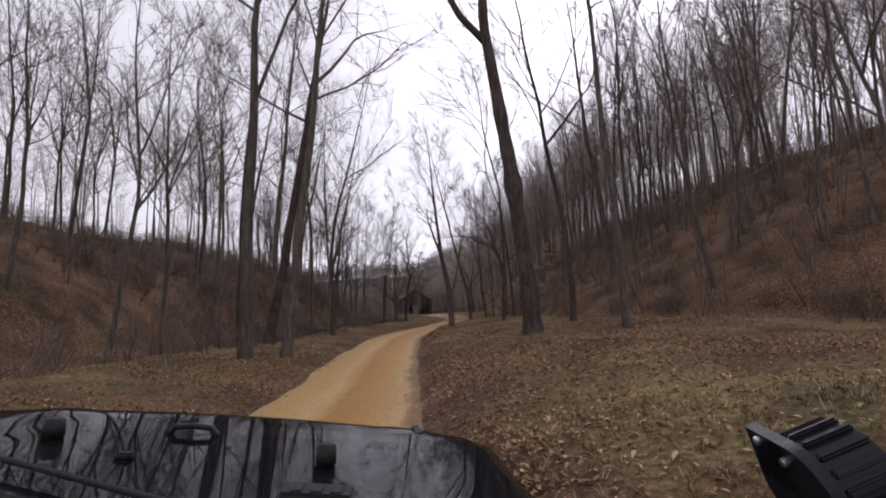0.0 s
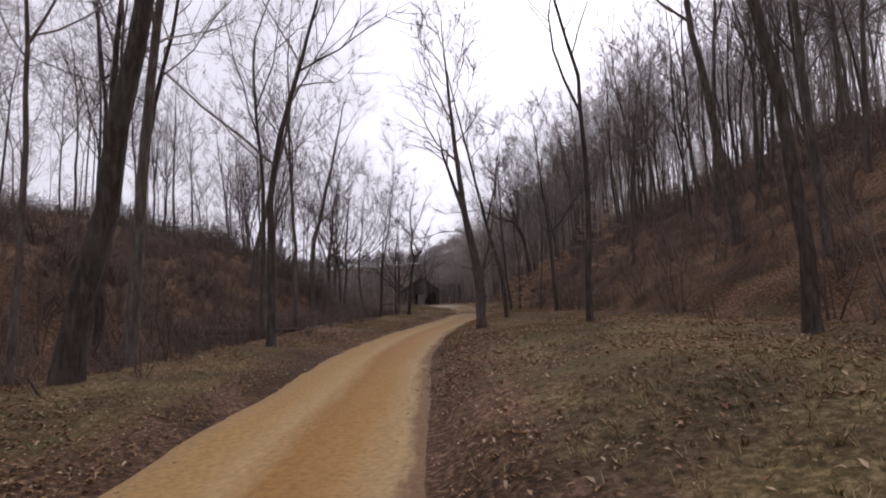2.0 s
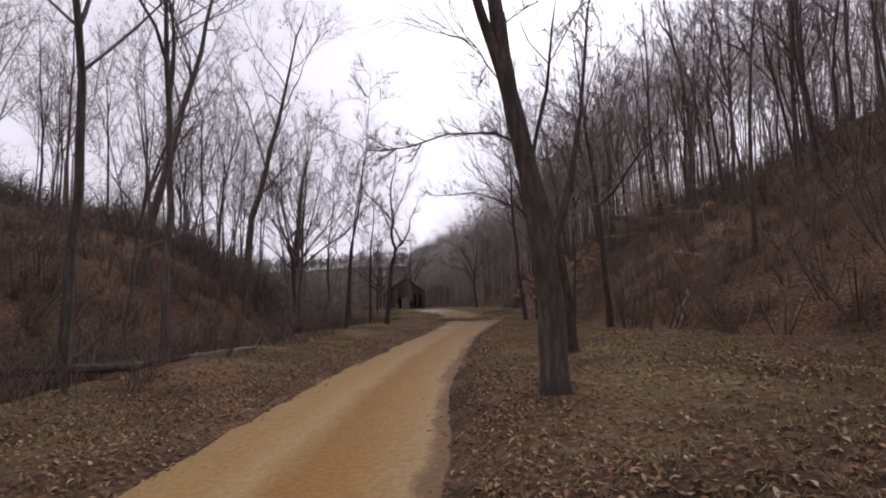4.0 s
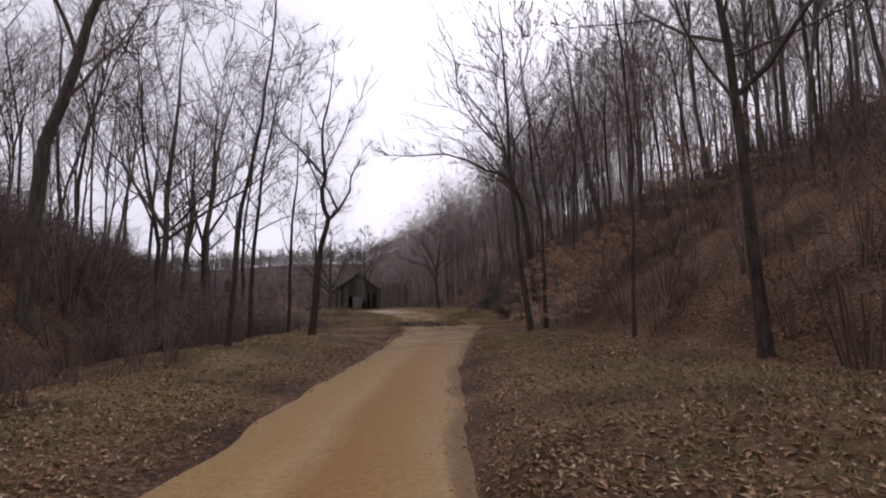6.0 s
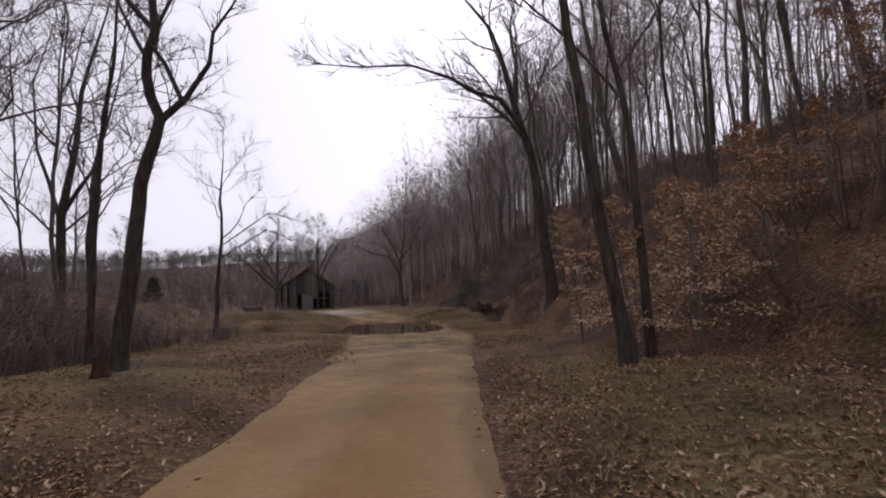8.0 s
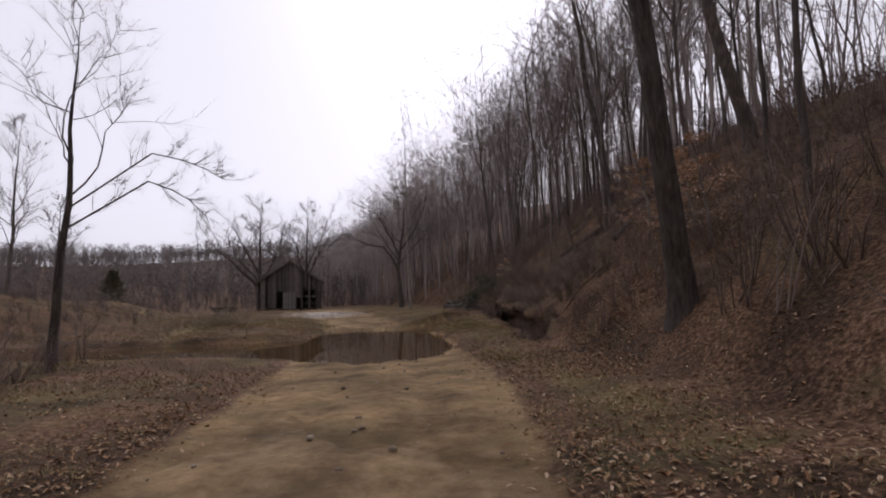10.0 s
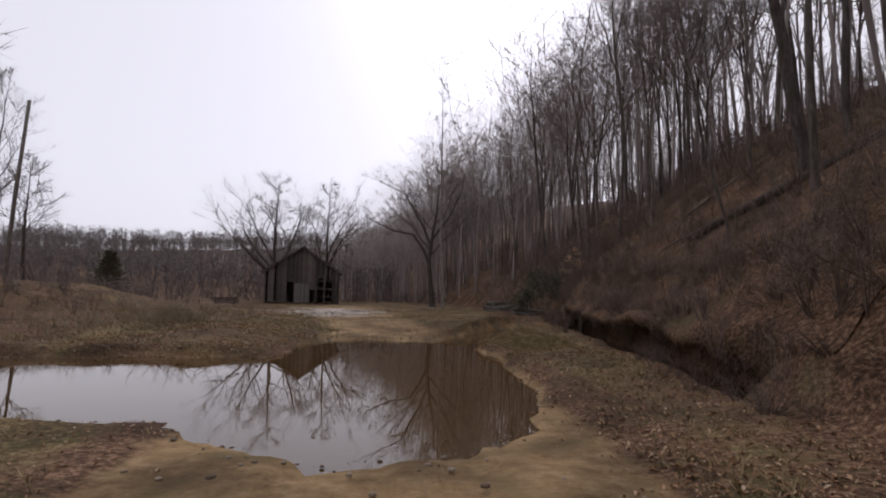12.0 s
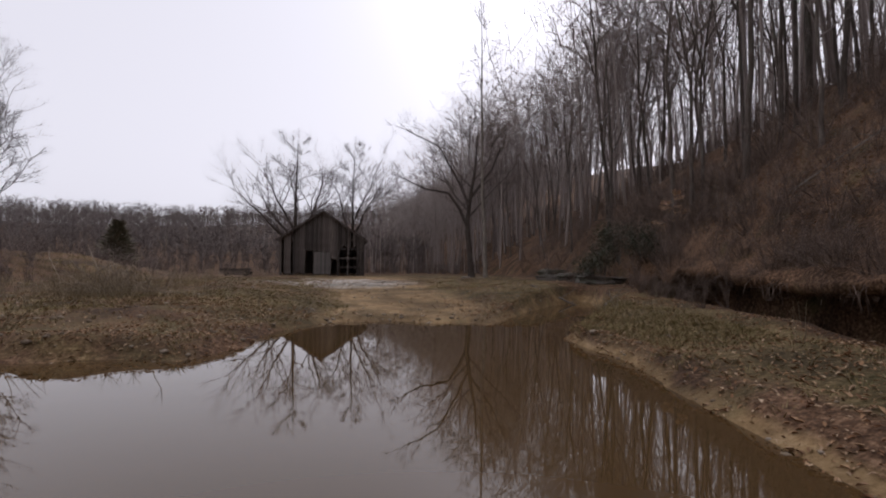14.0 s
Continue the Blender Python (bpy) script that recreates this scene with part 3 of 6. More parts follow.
# ---- trees ----
def grow_tree(seed, h, r, path=None, first=0.45, limbs=12, reach=0.42, sub=8, twigs=9, wobble=0.006, sides=8, up=0.8, forks=(), stub=False, fine=1.0, lumps=(), arms=(), crook=0.15):
    """Trunk and crown lists of a bare tree. path: (share of height, dx, dy) points that the trunk follows; forks: (share, dx, dy, length share) great limbs."""
    rnd = random.Random(seed)
    n = 28 if path and len(path) > 8 else 14
    path = path or [(0, 0, 0), (1, rnd.uniform(-0.05, 0.05) * h, rnd.uniform(-0.05, 0.05) * h)]
    fs = [p[0] for p in path]
    wx = wy = 0.0
    pts, rad = [], []
    for i in range(n + 1):
        s = i / n
        if i > 1:
            wx += rnd.gauss(0, wobble * h)
            wy += rnd.gauss(0, wobble * h)
        pts.append(Vector((np.interp(s, fs, [p[1] for p in path]) + wx * 0.6, np.interp(s, fs, [p[2] for p in path]) + wy * 0.6, s * h)))
        rad.append(r * ((1 - s) ** 0.95 * 0.94 + 0.03) * (1.0 if i else 1.28))
    pts.insert(1, pts[0].lerp(pts[1], 0.3))
    rad.insert(1, r * 1.02)
    pts[0] = pts[0] - Vector((0, 0, 0.5))
    rad[0] = r * 1.5
    TV, TF, CV, CF = [], [], [], []
    if lumps:
        fine_n = 44
        fp = [pts[0]]
        for k in range(1, fine_n + 1):
            f = k / fine_n * (len(pts) - 1)
            i = min(int(f), len(pts) - 2)
            fp.append(pts[i].lerp(pts[i + 1], f - i))
        fr = [rad[0]]
        for k in range(1, fine_n + 1):
            f = k / fine_n * (len(pts) - 1)
            i = min(int(f), len(pts) - 2)
            w = sum((g - 1) * math.exp(-((fp[k].z / h - sh) / 0.012) ** 2) for sh, g in lumps)
            fr.append((rad[i] * (1 - f + i) + rad[i + 1] * (f - i)) * (1 + w + rnd.gauss(0, 0.035)))
        tube(TV, TF, fp, fr, 12)
    else:
        tube(TV, TF, pts, rad, sides)

    def along(s):
        f = max(0.0, min(0.9999, s)) * n
        i = int(f) + 1
        i = min(i, len(pts) - 2)
        return pts[i].lerp(pts[i + 1], f - int(f)), rad[i] * (1 - (f - int(f))) + rad[i + 1] * (f - int(f))

    def branch(p, d, length, r0, depth, V, F):
        steps = (6, 3, 1)[depth]
        d = d.normalized()
        ps, rs = [p], [r0]
        for i in range(steps):
            d = (d + Vector((rnd.gauss(0, crook), rnd.gauss(0, crook), rnd.gauss(0.085 * up, crook * 0.77)))).normalized()
            ps.append(ps[-1] + d * length / steps)
            rs.append(max(r0 * (1 - (i + 1) / steps) ** 0.75, (0.012, 0.008, 0.004)[depth] * fine))
        tube(V, F, ps, rs, (4, 3, 3)[depth], depth > 0)
        if depth < 2:
            sprout(ps, length, r0, depth)

    def sprout(ps, length, r0, depth):
        steps = len(ps) - 1
        for _ in range(sub if depth == 0 else twigs):
            s = rnd.uniform(0.25, 1.0) ** 0.8
            f = s * steps
            i = min(int(f), steps - 1)
            q = ps[i].lerp(ps[i + 1], f - i)
            axis = (ps[i + 1] - ps[i]).normalized()
            out = Vector((rnd.gauss(0, 1), rnd.gauss(0, 1), rnd.gauss(0.3, 0.6)))
            out = (out - axis * out.dot(axis)).normalized()
            branch(q, axis * rnd.uniform(0.6, 1.0) + out * rnd.uniform(0.5, 0.9), length * rnd.uniform(0.35, 0.7) * (1.2 - 0.45 * s), max(r0 * (1 - s) ** 0.7 * 0.6, (0.018, 0.008)[depth] * fine), depth + 1, CV, CF)

    # great limbs that follow given points: (share of height, points from the foot, thickness)
    for s, way, *slim in arms:
        p, pr = along(s)
        ps = [p] + [Vector(w) for w in way]
        tube(TV, TF, ps, [max(pr * (slim[0] if slim else 0.8) * (1 - 0.85 * i / len(way)), 0.012) for i in range(len(ps))], 6)
        for i in range(1, len(ps)):
            length = sum((ps[k + 1] - ps[k]).length for k in range(len(ps) - 1))
            sprout(ps[i - 1:i + 1], length * 0.36, pr * 0.3 * (slim[0] if slim else 0.8), 0)
    for s, dx, dy, ln in forks:
        p, pr = along(s)
        branch(p, Vector((dx, dy, 1.0)), h * ln, pr * 0.75, 0, TV, TF)
    a = rnd.uniform(0, 6.3)
    for i in range(limbs):
        s = first + (1 - first) * ((i + rnd.random()) / limbs) ** 1.1
        p, pr = along(s)
        a += 2.4 + rnd.gauss(0, 0.4)
        tilt = rnd.uniform(0.5, 1.3)
        branch(p, Vector((math.cos(a) * tilt, math.sin(a) * tilt, up)), h * reach * rnd.uniform(0.55, 1.0) * (1.1 - 0.75 * (s - first) / (1 - first)), max(pr * rnd.uniform(0.35, 0.6), 0.02), 0, CV, CF)
    if not stub:
        p, pr = along(0.985)
        branch(p, Vector((0, 0, 1)), h * 0.10, pr, 1, CV, CF)
    return TV, TF, CV, CF


def tree(seed, h, r, bark=BARK, name="bare_tree", twig=TWIG, **kw):
    TV, TF, CV, CF = grow_tree(seed, h, r, **kw)
    t = new(name)
    link("trunk", TV, TF, bark, t, smooth=True)
    link("crown", CV, CF, twig, t)
    return t


def put(t, x, y, label, group="", turn=0.0, sink=0.0):
    t.matrix_basis = pose(x, y, land_at(x, y) - sink, 0, 0, turn)
    return tagged(t, label, "tree", group)


TALL = "tall bare hardwood with dark furrowed bark on leaf litter"

# the trees close to the lane
put(tree(11, 24, 0.29, DARK_BARK, lumps=[(0.05, 1.12), (0.14, 1.0), (0.2, 1.3), (0.24, 1.05), (0.3, 1.18)], first=0.5, limbs=10, reach=0.4, wobble=0.002, path=[(0, 0, 0), (0.12, -0.15, 0), (0.3, -0.6, 0), (0.42, -0.95, 0.1), (1, -0.8, 1.0)], forks=[(0.40, -0.75, 0.1, 0.35)]), 2.65, 15.4, "thick leaning bare oak with a knotted dark trunk on the verge")
put(tree(12, 23, 0.22, first=0.5, limbs=12, wobble=0.004, path=[(0, 0, 0), (0.4, 0.3, 0), (1, 0.6, 1)], forks=[(0.38, 0.5, 0.2, 0.5)]), -6.6, 16.2, "tall forked bare hardwood on the leafy creek bank")
put(tree(13, 22, 0.2, first=0.5, limbs=12, path=[(0, 0, 0), (0.3, 0.8, 0), (1, 2.4, 0)], forks=[(0.45, 0.3, 0.5, 0.4)]), -5.6, 17.2, "pale-footed bare hardwood leaning over the lane")
put(tree(14, 23, 0.25, DARK_BARK, first=0.45, limbs=13, wobble=0.004, path=[(0, 0, 0), (0.4, 1.7, 0), (1, 4.0, 0)]), -8.2, 22.8, TALL)
put(tree(15, 22, 0.18, first=0.4, limbs=13, path=[(0, 0, 0), (0.4, 0.4, 0), (1, 1.5, 0)]), -9.4, 26.5, TALL)
put(tree(16, 17, 0.15, first=0.36, limbs=9, reach=0.5, wobble=0.006, path=[(0, 0, 0), (0.3, 0.1, 0), (0.45, 0.35, 0.2), (0.6, 1.1, 0.4), (1, 2.6, 0.6)], forks=[(0.57, 1.3, 0.0, 0.3)]), -6.87, 29.8, "slender crooked bare tree with a side limb")
put(tree(17, 13.5, 0.215, GREY_BARK, first=0.5, limbs=10, reach=0.3, wobble=0.001, fine=0.6, path=[(0, 0, 0), (0.16, -0.03, 0), (0.21, -0.15, 0), (0.28, -0.33, 0), (0.34, -0.5, 0), (0.57, -0.8, 0.2), (1, -1.2, 0.5)], lumps=[(0.1, 1.1), (0.18, 1.12), (0.22, 1.15)], forks=[(0.34, -0.3, 0.1, 0.3)], arms=[(0.15, [(0.18, 0, 2.5), (0.40, 0, 3.2), (0.62, 0, 4.3), (0.9, 0.1, 6.3)], 0.5), (0.28, [(-0.75, 0, 4.0), (-1.5, 0, 4.0), (-2.1, 0, 3.8), (-2.6, 0, 3.75)], 0.16)]), 0.3, 33.7, "thick rough-barked bare tree with a side stem beside the lane")
put(tree(19, 23, 0.14, first=0.5, limbs=13, wobble=0.003, path=[(0, 0, 0), (0.5, -0.1, 0), (1, -1.2, 0)]), 6.1, 17.0, TALL)
put(tree(21, 16, 0.115, DARK_BARK, first=0.4, limbs=11, reach=0.35, wobble=0.002, path=[(0, 0, 0), (0.12, -0.12, 0), (0.2, -0.4, 0), (0.28, -0.75, 0), (1, -3.2, 0)], lumps=[(0.15, 1.15), (0.2, 1.2)], forks=[(0.3, 0.5, 0.1, 0.35)]), 1.84, 38.25, "dark kinked bare tree leaning towards the lane")
put(tree(22, 15, 0.21, DARK_BARK, twig=DARK_TWIG, crook=0.22, sub=4, twigs=10, first=0.48, limbs=7, reach=0.26, wobble=0.001, path=[(0, 0, 0), (0.21, 0.26, 0), (0.285, 0.35, 0), (0.34, 0.57, 0), (0.386, 0.8, 0), (0.437, 0.48, 0), (0.49, 0.38, 0), (0.537, 0.58, 0), (0.65, 0.38, 0.1), (0.73, 0.35, 0.2), (0.835, 0.71, 0.2), (1, 1.0, 0.2)], arms=[(0.386, [(1.32, 0, 6.39), (1.87, 0, 7.34), (1.94, 0, 8.14), (2.31, 0.2, 8.95), (2.7, 0.4, 9.9)], 0.7), (0.39, [(1.22, 0.08, 6.4), (0.83, 0.1, 7.3), (0.51, 0.16, 7.78), (0.66, 0.2, 8.54), (1.17, 0.1, 9.6), (1.64, 0.1, 10.65), (1.94, 0.1, 11.73), (2.92, 0.1, 13.05)], 0.6), (0.537, [(-0.22, 0, 9.1), (-0.86, 0, 9.83), (-1.65, 0, 10.46), (-2.0, 0, 11.56), (-2.3, 0, 13.0)], 0.7)]), -5.45, 65.4, "crooked bare tree with a bent trunk by the creek")
put(tree(23, 14, 0.24, twig=DARK_TWIG, crook=0.23, first=0.3, limbs=12, reach=0.6, forks=[(0.35, 0.6, 0.2, 0.5), (0.37, -0.7, 0, 0.5)]), -15.2, 73.5, "wide-spreading bare tree on the creek flat")
put(tree(24, 15.5, 0.13, DARK_BARK, twig=DARK_TWIG, crook=0.2, first=0.26, limbs=15, reach=0.34, wobble=0.002, path=[(0, 0, 0), (0.25, 0, 0), (0.51, 0.3, 0), (0.78, 1.1, 0.1), (1, 1.7, 0.1)]), -8.17, 64.25, "slim bare tree on the creek flat")
put(tree(54, 14.5, 0.1, DARK_BARK, twig=DARK_TWIG, crook=0.2, first=0.22, limbs=14, reach=0.26, wobble=0.003, lumps=[(0.3, 1.5), (0.38, 1.4), (0.46, 1.5), (0.52, 1.3)], path=[(0, 0, 0), (0.3, 0.05, 0), (0.6, 0.35, 0), (1, 0.6, 0)]), -7.06, 67.5, "slim knotty bare tree beside the crooked one")
put(tree(25, 21, 0.27, crook=0.23, first=0.34, limbs=13, reach=0.42, path=[(0, 0, 0), (0.3, 0.3, 0), (0.55, 1.5, 0), (1, 3.4, 0)]), -13.3, 57.0, "bare tree among the creekside brush")
put(tree(20, 16, 0.18, twig=DARK_TWIG, crook=0.23, first=0.3, limbs=13, reach=0.55, forks=[(0.3, 0.7, 0.2, 0.5), (0.33, -0.7, 0, 0.5)]), -11.5, 62.0, "many-limbed bare tree on the creek flat")
put(tree(41, 22, 0.16, DARK_BARK, first=0.42, limbs=12, reach=0.35, path=[(0, 0, 0), (0.25, 0, 0), (0.45, 0.4, 0), (1, 1.4, 0)]), -12.4, 29.5, TALL)
put(tree(42, 22, 0.15, DARK_BARK, first=0.42, limbs=12, reach=0.35, path=[(0, 0, 0), (0.25, 0.1, 0), (0.5, 0.95, 0), (1, 3.2, 0)]), -13.3, 32.6, TALL)
put(tree(43, 18, 0.1, DARK_BARK, first=0.45, limbs=12, reach=0.38, path=[(0, 0, 0), (0.4, 0.14, 0), (0.6, -0.4, 0), (1, -1.2, 0)], forks=[(0.36, -0.45, 0.1, 0.4)]), 3.25, 28.5, "slim dark bare tree at the edge of the verge")
put(tree(44, 21, 0.15, DARK_BARK, first=0.42, limbs=12, reach=0.38, path=[(0, 0, 0), (0.12, 0.13, 0), (0.24, -0.1, 0), (0.35, -0.5, 0), (1, -2.6, 0)], forks=[(0.4, 0.5, 0.1, 0.4)]), 5.75, 22.8, TALL)
put(tree(45, 24, 0.25, GREY_BARK, first=0.45, limbs=12, reach=0.36, path=[(0, 0, 0), (0.5, -1.3, 0), (1, -2.4, 0)]), 12.3, 36.0, "thick grey bare hardwood on the brushy slope")
put(tree(46, 16, 0.13, DARK_BARK, twig=DARK_TWIG, crook=0.23, first=0.34, limbs=12, reach=0.42, path=[(0, 0, 0), (0.33, 0.05, 0), (0.5, -0.5, 0), (1, -1.8, 0)], forks=[(0.3, 0.5, 0.1, 0.5), (0.33, -0.6, 0, 0.5)]), -12.3, 63.8, "many-stemmed dark bare tree on the creek flat")
put(tree(47, 18, 0.11, DARK_BARK, twig=DARK_TWIG, crook=0.23, first=0.36, limbs=12, reach=0.34, path=[(0, 0, 0), (0.26, 0.43, 0), (0.52, 1.2, 0), (1, 2.1, 0)]), -7.5, 58.9, "slim dark bare tree leaning by the lane")
put(tree(48, 16, 0.16, DARK_BARK, twig=DARK_TWIG, first=0.34, limbs=13, reach=0.45, path=[(0, 0, 0), (0.2, -0.1, 0), (0.34, -0.25, 0), (0.55, -0.75, 0), (1, -1.4, 0)], forks=[(0.36, 0.9, 0.1, 0.42)]), 6.7, 49.6, "dark many-limbed bare tree at the foot of the slope")
put(tree(49, 17, 0.07, first=0.4, limbs=11, reach=0.36, path=[(0, 0, 0), (0.4, 0.2, 0), (1, -0.6, 0)]), 6.6, 55.3, "slim bare tree at the foot of the slope")
put(tree(50, 19, 0.17, DARK_BARK, twig=DARK_TWIG, crook=0.23, first=0.3, limbs=14, reach=0.42, path=[(0, 0, 0), (0.5, 0.2, 0), (1, 0.9, 0)]), -13.2, 80.0, "dark bare tree standing in the creekside brush")
put(tree(51, 22, 0.34, GREY_BARK, first=0.45, limbs=12, reach=0.38, path=[(0, 0, 0), (0.25, -1.3, 0), (1, -4.0, 0)]), 18.6, 84.0, "thick grey bare hardwood leaning out from the hill")
put(tree(40, 21, 0.24, crook=0.23, first=0.35, limbs=13, reach=0.45, path=[(0, 0, 0), (1, 4.0, 0)]), -16.0, 50.5, "leaning bare tree among the creekside brush")
put(tree(26, 17.2, 0.34, DARK_BARK, twig=DARK_TWIG, fine=1.1, first=0.42, limbs=15, reach=0.42, sub=10, twigs=12, wobble=0.003, path=[(0, 0, 0), (0.42, -0.95, -0.5), (0.54, -1.75, -0.8), (0.77, -2.8, -0.9), (0.92, -5.0, -0.9), (1, -6.6, -0.9)], forks=[(0.4, -0.1, 0.3, 0.55), (0.55, 0.2, -0.2, 0.5)], arms=[(0.5, [(-2.5, -0.9, 9.9), (-3.8, -0.9, 10.2), (-5.0, -0.9, 10.9), (-6.9, -0.9, 11.45), (-9.3, -0.9, 11.25), (-11.5, -0.9, 11.3)])]), 9.5, 76.4, "large bare tree reaching a long limb over the lane")
put(tree(27, 19, 0.15, DARK_BARK, twig=DARK_TWIG, first=0.33, limbs=15, reach=0.42, sub=10, twigs=11, path=[(0, 0, 0), (0.3, -0.5, 0.6), (1, -1.2, 1.5)]), 4.85, 61.5, "dark slanting bare tree at the foot of the slope")
put(tree(28, 17, 0.11, DARK_BARK, twig=DARK_TWIG, first=0.33, limbs=14, reach=0.42, sub=10, twigs=11, path=[(0, 0, 0), (0.3, 0.1, 0.4), (1, -0.6, 1.2)]), 5.8, 62.3, "slim bare tree at the foot of the slope")
put(tree(30, 22, 0.24, first=0.5, limbs=12, path=[(0, 0, 0), (0.4, -1.4, 0), (1, -3.6, 0)]), 16.6, 92.3, TALL)
put(tree(31, 13, 0.17, DARK_BARK, twig=DARK_TWIG, crook=0.23, first=0.45, limbs=9, reach=0.4, up=0.6, fine=0.75, path=[(0, 0, 0), (1, 0.4, 0)], arms=[(0.42, [(3.01, 0.0, 7.47), (4.05, 0.0, 7.24), (4.8, 0.0, 6.94), (5.45, 0.0, 6.55)], 0.4), (0.36, [(2.91, 0.0, 6.42), (3.74, 0.0, 6.1), (4.38, 0.0, 5.7), (4.96, 0.0, 5.07)], 0.4)]), -8.6, 84.9, "bare tree with drooping twigs over the flooded flat")
put(tree(38, 25, 0.38, DARK_BARK, twig=DARK_TWIG, crook=0.22, fine=1.2, sub=5, twigs=9, first=0.4, limbs=8, reach=0.25, wobble=0.002, path=[(0, 0, 0), (0.29, -0.17, 0), (0.48, 0.6, 0), (0.64, 0.9, 0), (1, 3.0, 0)], arms=[(0.27, [(-1.2, 0.3, 9.6), (-2.2, 0.5, 12.1), (-2.7, 0.6, 17.0), (-1.5, 0.8, 22.0)], 0.6), (0.29, [(0.9, -0.3, 9.0), (1.85, -0.5, 10.3), (2.6, -0.6, 13.0), (3.4, -0.7, 16.5), (4.1, -0.8, 21.3)], 0.65), (0.24, [(1.5, 0, 7.6), (3.2, 0, 9.3), (5.4, 0, 10.8)], 0.35), (0.22, [(-2.0, 0, 7.5), (-4.0, 0.2, 9.2), (-6.3, 0.3, 11.5)], 0.35)]), -19.9, 90.25, "wide bare tree with low spreading limbs on the flooded flat")
put(tree(52, 10, 0.07, first=0.4, limbs=10, reach=0.35, path=[(0, 0, 0), (0.2, -0.6, 0), (0.5, -1.2, 0), (1, -2.6, 0)]), 14.6, 93.6, "thin bent sapling curving up from the bank")
put(tree(32, 25, 0.2, PALE_BARK, first=0.45, limbs=14, reach=0.12, fine=0.9, wobble=0.003, path=[(0, 0, 0), (1, -0.7, 0)]), 7.77, 128.7, "straight slender pale sycamore trunk")
put(tree(33, 16, 0.36, DARK_BARK, twig=DARK_TWIG, first=0.35, limbs=12, reach=0.55, fine=1.2, sub=10, twigs=11, wobble=0.003, path=[(0, 0, 0), (0.35, -0.45, 0), (0.7, 0.5, 0), (1, 0.9, 0)], arms=[(0.32, [(-1.2, 0, 6.9), (-2.4, 0, 8.6), (-4.8, 0, 9.0), (-7.8, 0, 10.4)]), (0.45, [(-1.2, 0.3, 9.6), (-3.4, 0.3, 13.5), (-7.4, 0.3, 15.4)]), (0.5, [(2.0, 0, 11.0), (3.5, 0, 14.5)])]), 7.2, 136.0, "wide-spreading bare oak near the barn")
put(tree(34, 19, 0.4, DARK_BARK, twig=DARK_TWIG, fine=1.4, first=0.2, limbs=16, reach=0.5, sub=11, twigs=13, up=0.6, forks=[(0.2, -0.75, 0.0, 0.66), (0.23, 0.5, 0.2, 0.66), (0.26, -0.25, 0.1, 0.66), (0.24, -1.2, 0.2, 0.55)]), -16.5, 157.0, "broad-crowned bare tree rising behind the barn")
put(tree(35, 19, 0.3, DARK_BARK, twig=DARK_TWIG, fine=1.4, first=0.22, limbs=16, reach=0.42, sub=11, twigs=13, up=0.6, forks=[(0.25, -0.5, 0.1, 0.6), (0.28, 0.55, 0.1, 0.6), (0.3, 0.1, -0.2, 0.62)]), -8.5, 160.0, "broad-crowned bare tree rising behind the barn")
put(tree(36, 24, 0.3, fine=1.3, first=0.22, limbs=18, reach=0.36, sub=10, twigs=12), -44.0, 138.0, "bare tree standing at the field edge")
put(tree(37, 11, 0.2, DARK_BARK, twig=DARK_TWIG, fine=1.6, first=0.3, limbs=15, reach=0.38), -31.3, 126.0, "bare tree standing at the field edge")

# the woods that stand within reach, each tree a thing, from a dozen growths
GROWTHS = []
for k in range(10):
    rg = random.Random(160 + k)
    hh = (15, 18, 20, 14, 17, 19, 13, 18, 16, 15)[k]
    split = (0.5, 0.38, 0.45, 0.33, 0.3, 0.42, 0.28, 0.5, 0.36, 0.32)[k]
    forks = [(split + 0.06 * j, math.cos(k + 2.3 * j) * 0.45, math.sin(k + 2.3 * j) * 0.45, rg.uniform(0.42, 0.56) * (1.1 - split)) for j in range((1, 2, 2, 3, 2, 3, 3, 1, 2, 2)[k])]
    bend = [(0, 0, 0), (0.35, rg.gauss(0, 0.3), rg.gauss(0, 0.3)), (0.7, rg.gauss(0, 0.5), rg.gauss(0, 0.5)), (1, rg.gauss(0, 1.0), rg.gauss(0, 1.0))]
    g = tree(100 + k, hh, (0.115, 0.13, 0.15, 0.10, 0.115, 0.15, 0.09, 0.125, 0.11, 0.10)[k], first=split - 0.06, limbs=10, reach=0.36, sub=7, twigs=8, sides=6, up=0.9, fine=0.9, wobble=0.005, path=bend, forks=forks)
    GROWTHS.append(g)
rw = random.Random(5)
taken = [(-11.5, 62), (-16, 50.5), (-15, 58), (-8.4, 67), (9.5, 76.4), (2.7, 15.4), (-6.6, 16.2), (-5.5, 17.2), (-7.7, 22.6), (-9.4, 26.5), (-6.9, 29.8), (6.1, 17), (0.5, 33.4), (16.6, 92.3), (-5.1, 64.4), (4.8, 61.5)]
taken += [(-12.4, 29.5), (-13.3, 32.6), (3.25, 28.5), (5.75, 22.8), (12.3, 36), (-12.3, 63.8), (-7.5, 58.9), (6.7, 49.6), (6.6, 55.3), (-13.2, 80), (18.6, 84)]
placed = 0
spots = []
